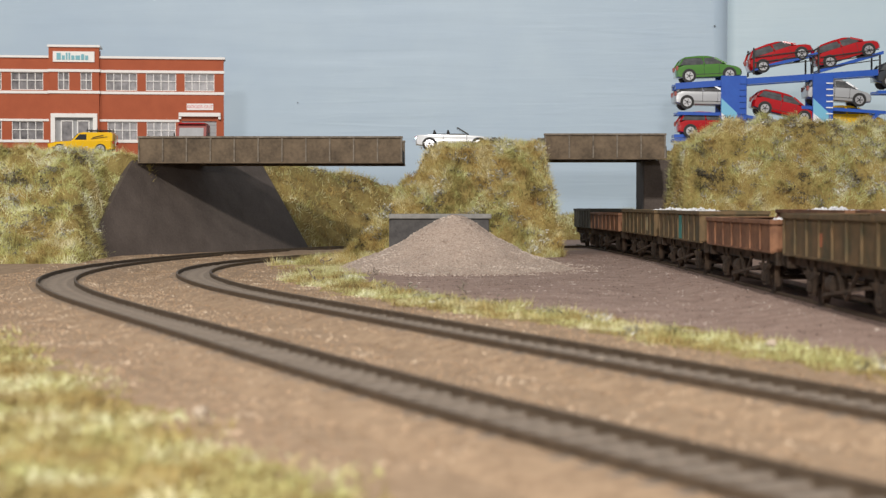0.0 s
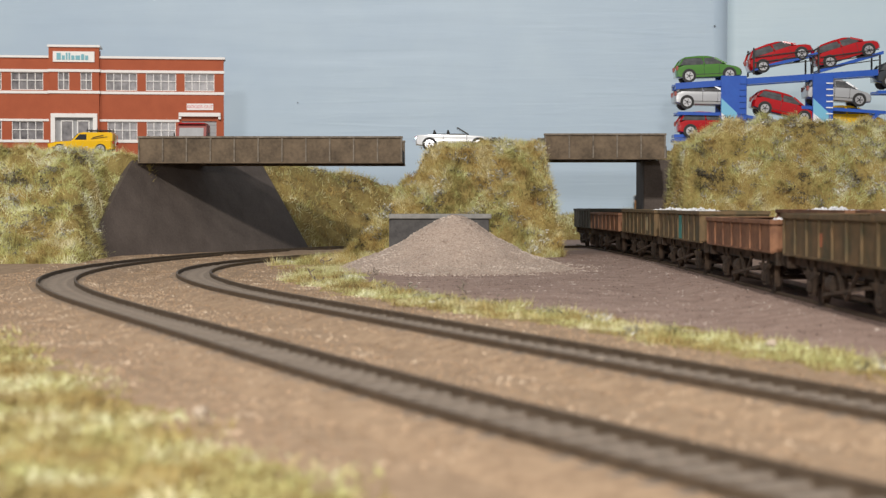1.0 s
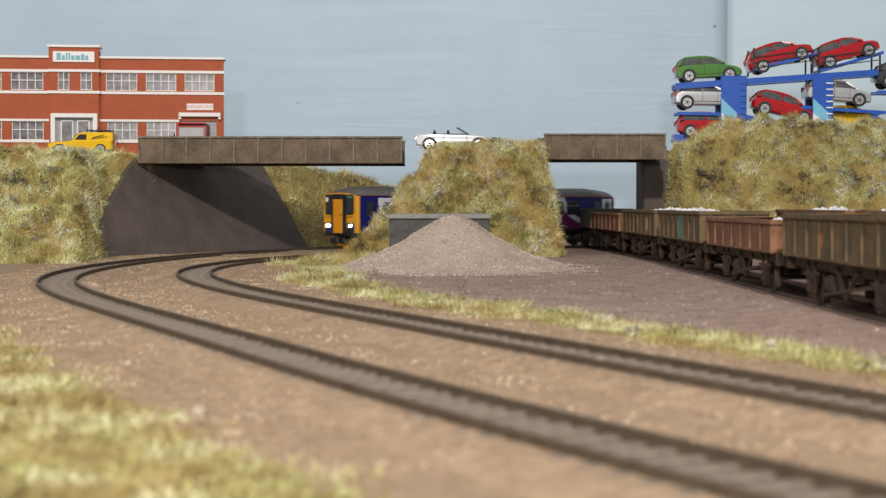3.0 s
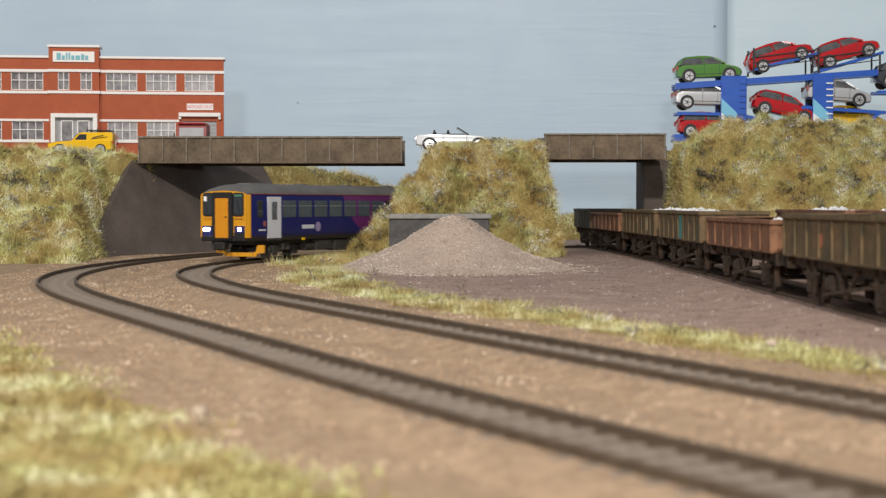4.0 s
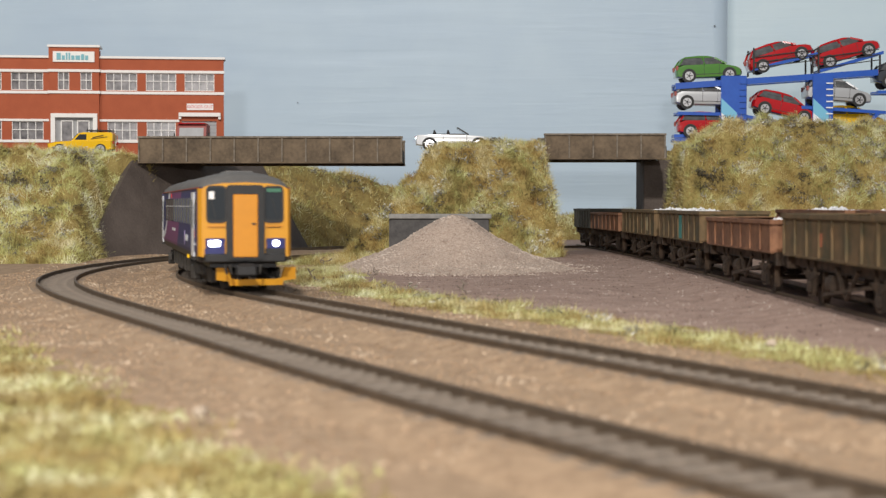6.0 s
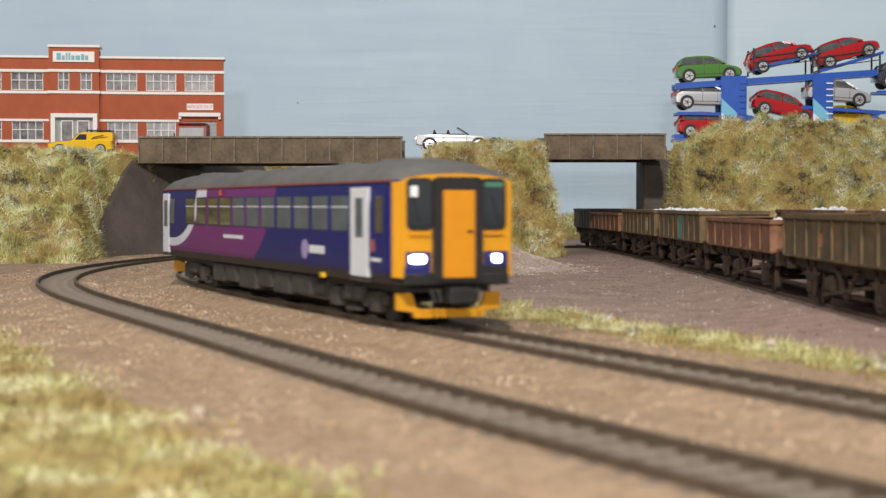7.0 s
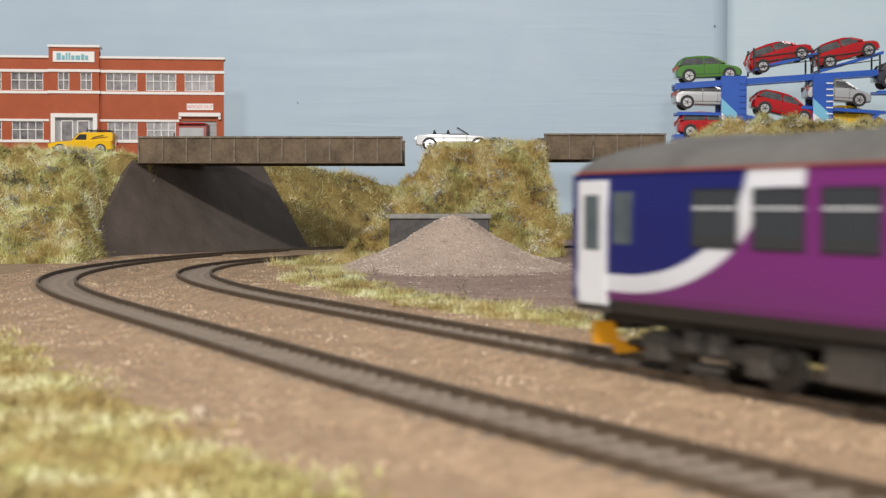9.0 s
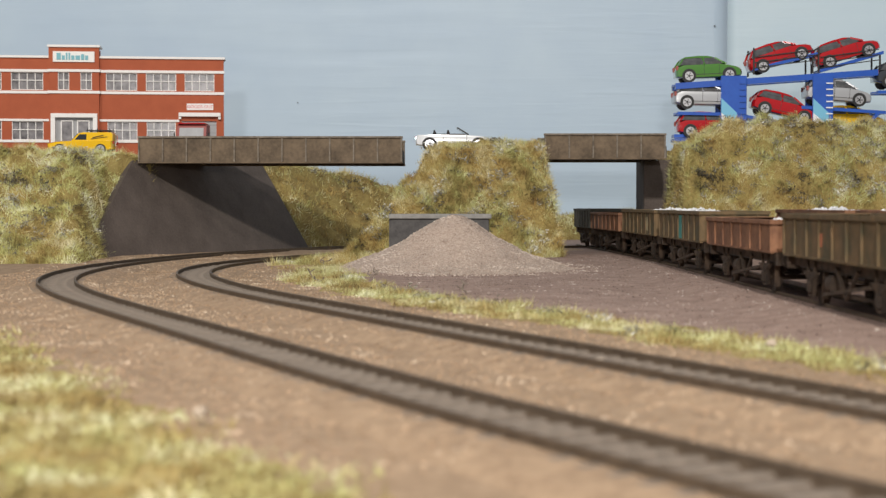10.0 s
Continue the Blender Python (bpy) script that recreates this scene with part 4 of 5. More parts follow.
def transporter():
    t = thing("car_transporter", "blue toy car transporter with white and pale blue uprights", "car transporter")
    zb = 84

    def deck(a, b, name="ramp"):
        (xa, za), (xb, zb2) = a, b
        for s in (-1, 1):
            bm = bmesh.new()
            t0 = 4.6 if name == "upper_deck" else 2.4
            pts = [(xa, za - t0), (xb, zb2 - t0), (xb, zb2), (xa, za)]
            prism(bm, pts, TY + s * 8 - 3, TY + s * 8 + 3, "y")
            part(name, bm, M_TRBLUE, t)
        bm = bmesh.new()
        k = int(math.hypot(xb - xa, zb2 - za) / 6)
        for i in range(k + 1):
            x, z = xa + (xb - xa) * i / k, za + (zb2 - za) * i / k
            cube(bm, x - 0.6, x + 0.6, TY - 8, TY + 8, z - 2.0, z - 0.9)
        part("rung_grid", bm, M_TRBLUE, t)
    deck((176.5, 126.5), (250, 131.5), "upper_deck")
    deck((250, 131.5), (330, 137), "upper_deck")
    deck((178, 105), (228, 104))
    deck((176, 84.8), (232, 84.8))
    deck((228, 103), (296, 90))
    deck((272, 109.5), (336, 105.5))
    deck((235, 138), (284, 150))
    deck((286, 137), (334, 151))
    deck((330, 121), (372, 121))
    part("chassis", box(176, 372, TY - 7, TY + 7, 85.5, 88), M_TRBLUE, t)
    for a, b in ((210.5, 230), (280, 295.5)):
        for s in (-1, 1):
            y0, y1 = TY + s * 12 - 1, TY + s * 12 + 1
            u = part("upright", box(a, b, y0, y1, 86, 132, 0.3), M_TRBLUE, t)
            f = y0 - 0.25 if s < 0 else y1 + 0.03
            part("pale_panel", prism(bmesh.new(), [(a + 0.3, 104), (a + 12, 94), (a + 12, 104), (a + 0.3, 115)], f, f + 0.22, "y"), M_TRLIGHT, u, "pale blue stripe")
            part("white_panel", prism(bmesh.new(), [(a + 0.3, 86.5), (a + 12, 86.5), (a + 12, 94), (a + 0.3, 104)], f, f + 0.22, "y"), M_TRWHITE, u, "white stripe")
        for i in range(9):
            part("ladder_rung", box(b - 5.5, b - 0.4, TY - 14.0, TY - 13.3, 89 + i * 4.6, 89.9 + i * 4.6), M_TRWHITE if a > 250 else M_TRBLUE, t)
    for x, z0, z1 in ((235.5, 133, 153), (284.5, 135, 154), (280, 134, 146), (331, 138, 148)):
        for s in (-1, 1):
            part("rail_post", bar(bmesh.new(), (x, TY + s * 11.5, z0), (x, TY + s * 11.5, z1), 0.6), M_BLACK, t)
    for z in (138, 142, 146):
        for a, b in ((236, 284), (286, 330)):
            part("guard_rail", bar(bmesh.new(), (a, TY - 11.6, z), (b, TY - 11.6, z + 6), 0.35), M_BLACK, t)
    part("ramp_strut", bar(bmesh.new(), (318, TY - 10, 88), (330, TY - 10, 104), 1.4), M_TRBLUE, t)
    for x in (190, 262, 322, 345):
        for s in (-1, 1):
            w = part("wheel", cyl(bmesh.new(), (x, TY + s * 9.5, 82.8), 5.0, 4, "y", 20), M_TYRE, t)
            part("rim", cyl(bmesh.new(), (x, TY + s * 11.7, 82.8), 2.8, 0.5, "y", 14), M_RIM, w)
    return t


transporter()
for pnt, lab, x, z, tilt, dy in (
        (P_GREEN, "small bright green hatchback on the upper deck", 202.4, 128.3, -2.5, 0),
        (P_SILVER, "silver hatchback on the middle deck", 200.7, 107.5, 1, 0),
        (P_RED, "red hatchback on the lower deck", 203.3, 85.8, 0, 0),
        (P_RED, "red hatchback tilted nose-up on the upper ramp", 258.8, 140.0, -18, 0),
        (P_RED, "red hatchback tilted nose-up on the upper ramp", 309.5, 143.0, -17, 0),
        (P_RED, "red hatchback tilted nose-down on the middle ramp", 258.3, 99.7, 13, 0),
        (P_SILVER, "silver saloon on the rear middle deck", 300.4, 110.5, 4, 0),
        (P_GREY, "dark grey hatchback at the transporter's end", 353.7, 123.1, 2, 0),
        (P_YELLOW, "yellow hatchback low behind the bank", 312.5, 91.0, 0, 8)):
    hatchback(lab, pnt, at_mm(x, TY + dy, z, 0, 0, tilt), CARS)

# ---- wagons ----
def wagon(label, pnt, top, m, load=0.0, ribs=9, patch=None, half=70.5):
    w = thing("open_wagon", label, "railway wagon", m, "wagons on the siding")
    L, hw, z0 = half, 16.0, 16.5
    bm = bmesh.new()
    cube(bm, -hw, hw, -L, L, z0, z0 + 1)
    for s in (-1, 1):
        cube(bm, s * hw - (0.9 if s > 0 else 0), s * hw + (0.9 if s < 0 else 0), -L, L, z0 + 1, top)
        cube(bm, -hw + 0.9, hw - 0.9, s * L - (0.9 if s > 0 else 0), s * L + (0.9 if s < 0 else 0), z0 + 1, top)
    part("body", bm, pnt, w)
    bm = bmesh.new()
    for s in (-1, 1):
        cube(bm, s * hw - 1.0, s * hw + 1.0, -L - 0.9, L + 0.9, top - 1.5, top + 0.3, 0.15)
        cube(bm, -hw + 1.0, hw - 1.0, s * L - 0.9, s * L + 0.9, top - 1.5, top + 0.3, 0.15)
    part("top_rim", bm, pnt, w)
    for s in (-1, 1):
        for i in range(ribs):
            y = -L + 1.2 + (2 * L - 2.4) * i / (ribs - 1)
            part("rib", prism(bmesh.new(), [(y - 0.55, z0 + 0.2), (y + 0.55, z0 + 0.2), (y + 0.55, top - 1.5), (y - 0.55, top - 1.5)], s * hw, s * (hw + 0.65)), pnt, w)
        for i in range(3):
            x = -11 + 11 * i
            part("end_rib", box(x - 0.7, x + 0.7, s * L if s > 0 else -L - 1, L + 1 if s > 0 else -L, z0, top - 1.6), pnt, w)
        part("solebar", box(s * 11.5 - 0.8, s * 11.5 + 0.8, -L, L, 12.6, 16.4), M_WAGUNDER, w)
        part("sill_rail", box(s * hw - 0.4, s * hw + 0.8, -L, L, z0 - 0.4, z0 + 0.4), pnt, w)
        part("buffer_beam", box(-14.5, 14.5, s * L - 1.2, s * L + 1.2, 11.5, 16.4), M_WAGUNDER, w)
        for x in (-11, 11):
            b = part("buffer", cyl(bmesh.new(), (x, s * (L + 3.6), 13.6), 1.3, 5.5, "y", 12), M_WAGUNDER, w)
            part("buffer_head", cyl(bmesh.new(), (x, s * (L + 6.4), 13.6), 2.6, 0.7, "y", 16), M_WAGUNDER, b)
        for ya in (-0.6 * L, 0.6 * L):
            wh = part("wheel", cyl(bmesh.new(), (s * 8.2, ya, 6.0), 6.0, 2.2, "x", 26), M_WAGUNDER, w)
            part("axle_box", box(s * 12.4 - 1.5, s * 12.4 + 1.5, ya - 2.2, ya + 2.2, 4.2, 8.4, 0.4), M_WAGUNDER, w, "brown axle box")
            bm = bmesh.new()
            for k in range(4):
                cube(bm, s * 12.6 - 0.8, s * 12.6 + 0.8, ya - 9 + k * 1.8, ya + 9 - k * 1.8, 8.5 + (3 - k) * 0.75, 9.15 + (3 - k) * 0.75)
            part("leaf_spring", bm, M_WAGUNDER, w)
            bm = bmesh.new()
            for e in (-1, 1):
                bar(bm, (s * 12.5, ya + e * 5.5, 15), (s * 12.5, ya + e * 2.6, 3.4), 0.5)
                bar(bm, (s * 9.5, ya + e * 7.2, 14), (s * 9.5, ya + e * 6.6, 2.6), 1.0)
            bar(bm, (s * 12.5, ya - 2.6, 3.4), (s * 12.5, ya + 2.6, 3.4), 0.5)
            part("axle_guard", bm, M_WAGUNDER, w)
        bm = bmesh.new()
        bar(bm, (s * 13.4, -34, 9.8), (s * 13.4, 22, 4.6), 0.55)
        bar(bm, (s * 13.2, -20, 14), (s * 13.2, -6, 4.6), 0.5)
        bar(bm, (s * 13.2, 6, 14), (s * 13.2, -6, 4.6), 0.5)
        bar(bm, (s * 9, -28, 5), (s * 9, 28, 5), 0.5)
        cyl(bm, (s * 11, 15, 8.4), 3.2, 7, "y", 14)
        part("brake_gear", bm, M_WAGUNDER, w, "rusty brake levers and cylinder")
    for ya in (-0.6 * L, 0.6 * L):
        part("axle", cyl(bmesh.new(), (0, ya, 6), 1, 24, "x", 10), M_WAGUNDER, w)
    part("floor_frame", box(-10.6, 10.6, -L + 2, L - 2, 11.8, 16.3), M_BLACK, w)
    if patch:
        part("side_patch", box(-hw - 0.12, -hw + 0.02, patch[0], patch[0] + patch[1], patch[2], patch[3]), patch[4], w, "bright repaint patch")
    if load:
        rng = np.random.default_rng(int(top * 10) + int(load))
        verts, faces = [], []
        for _ in range(900):
            x, y = rng.uniform(-14.5, 14.5), rng.uniform(1.5 - L, L - 1.5)
            hump = 1.0 + 3.6 * math.exp(-(abs(y - load) / 24) ** 2) * (1 - (x / 17) ** 2)
            c, s = (x, y, top - 4.2 + hump + rng.uniform(-0.5, 0.8)), rng.uniform(0.7, 1.7)
            k = len(verts)
            for q in ((1, 0, 0), (-1, 0, 0), (0, 1, 0), (0, -1, 0), (0, 0, 0.8), (0, 0, -0.8)):
                j = rng.uniform(0.6, 1.1)
                verts.append((c[0] + q[0] * s * j, c[1] + q[1] * s * j, c[2] + q[2] * s * j))
            faces += [(k, k + 2, k + 4), (k + 2, k + 1, k + 4), (k + 1, k + 3, k + 4), (k + 3, k, k + 4), (k + 2, k, k + 5), (k + 1, k + 2, k + 5), (k + 3, k + 1, k + 5), (k, k + 3, k + 5)]
        ld = raw("stone_load", verts, faces, M_STONELOAD, w)
        tagged(ld, "white stone load", kind="stuff")
        part("load_base", box(-15, 15, 1.1 - L, L - 1.1, z0 + 1.05, top - 3.6), M_STONELOAD, w)
    return w


M_ORPATCH = mat("orange_patch", (0.42, 0.12, 0.05), (0.30, 0.11, 0.06), 3, 0.7)
M_TEALPATCH = mat("teal_patch", (0.03, 0.24, 0.22), (0.05, 0.20, 0.18), 4, 0.7)
M_CREAMPATCH = mat("cream_patch", (0.45, 0.38, 0.22), (0.30, 0.25, 0.16), 3, 0.7)


def siding_pose(y, base=139.0):
    a = math.degrees(math.atan2(siding_x(y + 40, base) - siding_x(y - 40, base), 80))
    return at_mm(siding_x(y, base), y, 0, -a)


wagon("dirty olive open wagon with an orange patch", M_WAGGREEN, 30.9, siding_pose(490), 0, patch=(14, 4.5, 20.5, 25, M_ORPATCH))
wagon("rusty brown low-sided wagon with white stone load", M_WAGBROWN, 28.4, siding_pose(651), -52, ribs=8)
wagon("dirty olive open wagon with a teal panel and stone load", M_WAGGREEN, 31.0, siding_pose(811), 40, patch=(-10, 9, 17, 29, M_TEALPATCH))
wagon("dirty olive open wagon with cream lettering patches", M_WAGGREEN, 31.0, siding_pose(972), -30, patch=(-40, 5, 19, 27, M_CREAMPATCH))
wagon("rusty brown low-sided wagon with white stone load", M_WAGBROWN, 28.4, siding_pose(1131), -50, ribs=8)
last_wagon = wagon("dark weathered open wagon at the end of the rake", M_WAGDARK, 31.0, siding_pose(1248), 0, ribs=7, half=44)
wagon("rusty brown wagon with white stone load on the rear siding", M_WAGBROWN, 31.6, at_mm(193, 752, 0), 20)
wagon("rusty brown wagon with white stone load on the rear siding", M_WAGBROWN, 31.6, at_mm(193, 592, 0), 50)
wagon("dirty olive wagon on the front siding", M_WAGGREEN, 30.9, siding_pose(330), 0)


# ---- the railcar ----
SHORT = 0.975


def livery():
    """Navy front, magenta-purple middle and a navy rear panel edged by a white swoosh, laid out along the car (y) and up it (z)."""
    m = bpy.data.materials.new("railcar_livery")
    m.use_nodes = True
    nt = m.node_tree
    b = nt.nodes["Principled BSDF"]
    b.inputs["Roughness"].default_value = 0.5
    b.inputs["Specular IOR Level"].default_value = 0.3
    tc = nt.nodes.new("ShaderNodeTexCoord")
    sp = nt.nodes.new("ShaderNodeSeparateXYZ")
    nt.links.new(tc.outputs["Object"], sp.inputs[0])

    def op(kind, a, c=0.0, d=0.0):
        n = nt.nodes.new("ShaderNodeMath")
        n.operation = kind
        for i, v in enumerate((a, c, d)):
            if isinstance(v, (int, float)):
                n.inputs[i].default_value = v
            else:
                nt.links.new(v, n.inputs[i])
        return n.outputs[0]
    u = op("MULTIPLY", sp.outputs["Y"], -1000.0 / SHORT)
    z = op("MULTIPLY", op("SUBTRACT", sp.outputs["Z"], 0.0004), 1000.0 / 0.94)
    p = op("DIVIDE", op("MAXIMUM", op("SUBTRACT", 274.0, u), 0.0), 42.0)
    q = op("DIVIDE", op("SUBTRACT", 42.5, z), 22.0)
    e = op("ADD", op("MULTIPLY", p, p), op("MULTIPLY", q, q))
    inner = op("LESS_THAN", e, 1.0)
    ring = op("LESS_THAN", e, 1.36)
    flare = op("MULTIPLY", op("GREATER_THAN", z, 38.6), op("MULTIPLY", op("GREATER_THAN", u, 215.0), op("LESS_THAN", u, 235.0)))
    white = op("MAXIMUM", ring, flare)
    dz = op("SUBTRACT", z, 15.0)
    bound = op("ADD", 117.0, op("MULTIPLY", 0.035, op("MULTIPLY", op("SUBTRACT", 43.0, z), op("SUBTRACT", 43.0, z))))
    front = op("LESS_THAN", u, bound)
    skirt = op("LESS_THAN", dz, 0.0)

    def mix(f, a, c):
        n = nt.nodes.new("ShaderNodeMix")
        n.data_type = "RGBA"
        nt.links.new(f, n.inputs[0])
        for i, v in ((6, a), (7, c)):
            if isinstance(v, tuple):
                n.inputs[i].default_value = (*v, 1)
            else:
                nt.links.new(v, n.inputs[i])
        return n.outputs[2]
    navy, purple, pale = (0.008, 0.011, 0.115), (0.145, 0.020, 0.140), (0.60, 0.61, 0.66)
    col = mix(front, purple, navy)
    col = mix(white, col, pale)
    col = mix(inner, col, navy)
    col = mix(skirt, col, (0.018, 0.016, 0.016))
    nz = nt.nodes.new("ShaderNodeTexNoise")
    nz.inputs["Scale"].default_value = 60
    nz.inputs["Detail"].default_value = 5
    nt.links.new(tc.outputs["Object"], nz.inputs["Vector"])
    dirt = op("MULTIPLY", op("SUBTRACT", 1.0, op("MINIMUM", op("DIVIDE", op("MAXIMUM", dz, 0.0), 9.0), 1.0)), op("MULTIPLY", nz.outputs["Fac"], 0.42))
    col = mix(dirt, col, (0.05, 0.042, 0.036))
    nt.links.new(col, b.inputs["Base Color"])
    return m


CAR_L, PIVOT_A, PIVOT_B = 298.0, 45.3, 245.0
SECTION = [(17.4, 12.2), (18.25, 16.5), (18.25, 34), (17.5, 42.6)]
ROOFSEC = [(17.7, 42.4), (17.0, 44.2), (14.5, 46.4), (10, 48.1), (5, 49.0), (0, 49.3)]


def railcar():
    r = thing("railcar", "single navy and purple diesel railcar with yellow ends and lit headlights", "railcar train")
    M_LIV = livery()
    # shell
    ring = SECTION + [(-x, z) for x, z in reversed(SECTION)]
    rings = []
    for y, k in ((-0.2, 0.88), (-2.5, 0.955), (-7, 1.0), (-150, 1.0), (-CAR_L + 7, 1.0), (-CAR_L + 2.5, 0.955), (-CAR_L + 0.2, 0.88)):
        rings.append([(x * k, y, z) for x, z in ring])
    part("body", loft(bmesh.new(), rings), M_LIV, r, "navy and purple body side with white swoosh")
    ring = ROOFSEC + [(-x, z) for x, z in reversed(ROOFSEC[:-1])]
    rings = []
    for y, k, dz in ((-0.3, 0.90, -4.2), (-4, 0.965, -2.0), (-10, 0.995, -0.6), (-20, 1, 0), (-CAR_L + 20, 1, 0), (-CAR_L + 10, 0.995, -0.6), (-CAR_L + 4, 0.965, -1.6), (-CAR_L + 0.3, 0.89, -3.0)):
        rings.append([(x * k, y, 42.4 + (z - 42.4) * (1 + dz / 7)) for x, z in ring])
    part("roof", loft(bmesh.new(), rings), M_ROOF, r, "weathered grey domed roof", True)
    for s in (-1, 1):
        part("cantrail_line", box(s * 17.75 - 0.25, s * 17.75 + 0.25, -CAR_L + 4, -4, 42.1, 42.6), M_REDLINE, r, "thin red cantrail line")
    for y in (-34, -CAR_L + 34):
        part("roof_vent", box(-6, 6, y - 12, y + 12, 48.0, 49.7, 0.8), M_ROOF, r)
    for y in (-90, -150, -210):
        part("roof_pod", box(-3, 3, y - 4, y + 4, 48.6, 49.9, 0.4), M_ROOF, r)
    # windows along each side
    for s in (-1, 1):
        for i in range(11):
            y1 = -38.6 - 19.55 * i
            y0 = y1 - (16.0 if i < 8 else 14.5)
            pale = M_GLASSPALE if i in (0, 1, 2, 3, 4, 5, 6) else M_GLASS
            w = part("window", box(s * 18.1 - 0.3, s * 18.1 + 0.25, y0, y1, 27.2, 38.2, 0.12), pale, r, "tinted saloon window")
            bm = bmesh.new()
            cube(bm, s * 18.2 - 0.2, s * 18.2 + 0.24, y0, y1, 34.5, 34.9)
            part("window_bar", bm, M_DOORGREY, w)
            bm = bmesh.new()
            for a, b, c, d in ((y0 - 0.35, y0, 26.9, 38.5), (y1, y1 + 0.35, 26.9, 38.5), (y0, y1, 38.2, 38.5), (y0, y1, 26.9, 27.2)):
                cube(bm, s * 18.05 - 0.2, s * 18.05 + 0.36, a, b, c, d)
            part("window_frame", bm, M_BLACK if i > 6 else M_NAVY, w)
        for ya, yb in ((-36.8, -21.0), (-293.0, -281.0)):
            d = part("door", box(s * 18.1 - 0.3, s * 18.1 + 0.3, ya, yb, 13.6, 40.6, 0.15), M_DOORGREY, r, "pale grey passenger door")
            part("door_window", box(s * 18.2 - 0.2, s * 18.2 + 0.34, (ya + yb) / 2 - 3.2, (ya + yb) / 2 + 3.2, 25.5, 37.5, 0.1), M_GLASSPALE, d)
            part("door_step", box(s * 17.6 - 1, s * 17.6 + 1, ya, yb, 12.2, 13.2), M_UNDER, d)
        for ya, yb in ((-15.5, -9.5), (-278.5, -271)):
            part("cab_window", box(s * 18.05 - 0.3, s * 18.05 + 0.3, ya, yb, 27, 38, 0.1), M_GLASSPALE if yb < -100 else M_GLASS, r)
        # lettering as plain bars
        part("logo_disc", cyl(bmesh.new(), (s * 18.3, -82, 20.5), 3.3, 0.24, "x", 20), mat("logo_mauve", (0.30, 0.24, 0.42)), r, "mauve roundel")
        part("lettering_bar", box(s * 18.3 - 0.1, s * 18.3 + 0.12, -77, -62, 19.4, 22.0), M_DOORGREY, r)
        part("lettering_bar", box(s * 18.3 - 0.1, s * 18.3 + 0.12, -186, -158, 22.2, 23.6), M_DOORGREY, r)
        part("lettering_bar", box(s * 18.3 - 0.1, s * 18.3 + 0.12, -19, -11, 18.6, 19.6), M_DOORGREY, r)
        part("notice", box(s * 18.3 - 0.1, s * 18.3 + 0.12, -19.0, -16.2, 21.5, 25), P_MAROON, r, "small red notice")
        part("alarm_light", box(s * 18.2 - 0.1, s * 18.2 + 0.4, -192, -189, 39.2, 41.2), P_RED, r, "orange-red indicator light")
        part("filler_cap", box(s * 17.8 - 0.3, s * 17.8 + 0.6, -66, -63, 11.8, 13.4), P_YELLOW, r)

    def end(y, f, lit):
        """One cab end at y, facing f along the car."""
        def b(x0, x1, d0, d1, z0, z1, bev=0.0):
            a, c = sorted((y + f * d0, y + f * d1))
            return box(x0 * 0.93, x1 * 0.93, a, c, z0, z1, bev)
        def plate(x0, x1, d0, d1, z0, z1, r):
            """An upright plate with rounded corners."""
            x0, x1, pts = x0 * 0.93, x1 * 0.93, []
            for cx, cz, a0 in ((x1 - r, z1 - r, 0), (x0 + r, z1 - r, 90), (x0 + r, z0 + r, 180), (x1 - r, z0 + r, 270)):
                pts += [(cx + r * math.cos(radians(a0 + k)), cz + r * math.sin(radians(a0 + k))) for k in (0, 30, 60, 90)]
            return prism(bmesh.new(), pts, *sorted((y + f * d0, y + f * d1)), "y")
        e = part("cab_front", prism(bmesh.new(), [(-16.7, 14.2), (16.7, 14.2), (16.7, 41.2), (16.0, 42.4), (14.2, 43.2), (9, 44.1), (0, 44.5), (-9, 44.1), (-14.2, 43.2), (-16.0, 42.4), (-16.7, 41.2)], *sorted((y - f * 1.2, y + f * 0.5)), "y"), M_YELLOW, r, "bright yellow cab front")
        for s in (-1, 1):
            part("corner_panel", prism(bmesh.new(), [(s * 16.0, y - f * 2.6), (s * 18.1, y - f * 2.6), (s * 17.7, y - f * 1.4), (s * 16.6, y + f * 0.3), (s * 15.6, y + f * 0.3)], 14.4, 42.0, "z"), M_YELLOW if f > 0 else M_NAVY, r)
            c = 11.9 * s
            part("windscreen_surround", plate(c - 4.2, c + 4.2, 0.5, 0.9, 28.0, 43.1, 1.7), M_BLACK, e)
            part("windscreen", plate(c - 3.4, c + 3.4, 0.9, 1.05, 29.4, 42.3, 1.2), M_GLASS, e, "dark cab windscreen")
            part("wiper", bar(bmesh.new(), (c - 0.5, y + f * 1.3, 30.4), (c + 1.4, y + f * 1.3, 38), 0.16), M_BLACK, e)
            part("windscreen_ledge", b(c - 3.6, c + 3.6, 0.5, 1.2, 26.4, 27.1), M_ORANGE, e)
            part("lamp_recess", b(s * 12.6 - 4.2, s * 12.6 + 3.8, 0.5, 0.95, 17.4, 21.8, 0.2), M_NAVY, e, "dark lamp recess")
            lamp = M_LAMP if lit else M_GLASS
            part("headlight", cube(bmesh.new(), s * 11.7 - (2.0 if s * f > 0 else 1.4), s * 11.7 + (2.4 if s * f > 0 else 0.9), *sorted((y + f * 0.95, y + f * 1.5)), 18.5, 20.9, 0.5), lamp, e, "bright lit headlight" if lit else "unlit lamp")
            part("lower_valance", b(s * 12.6 - 4.2, s * 12.6 + 4.2, 0.3, 1.0, 13.2, 17.6, 0.2), M_NAVY if s * f > 0 else M_BLACK, e)
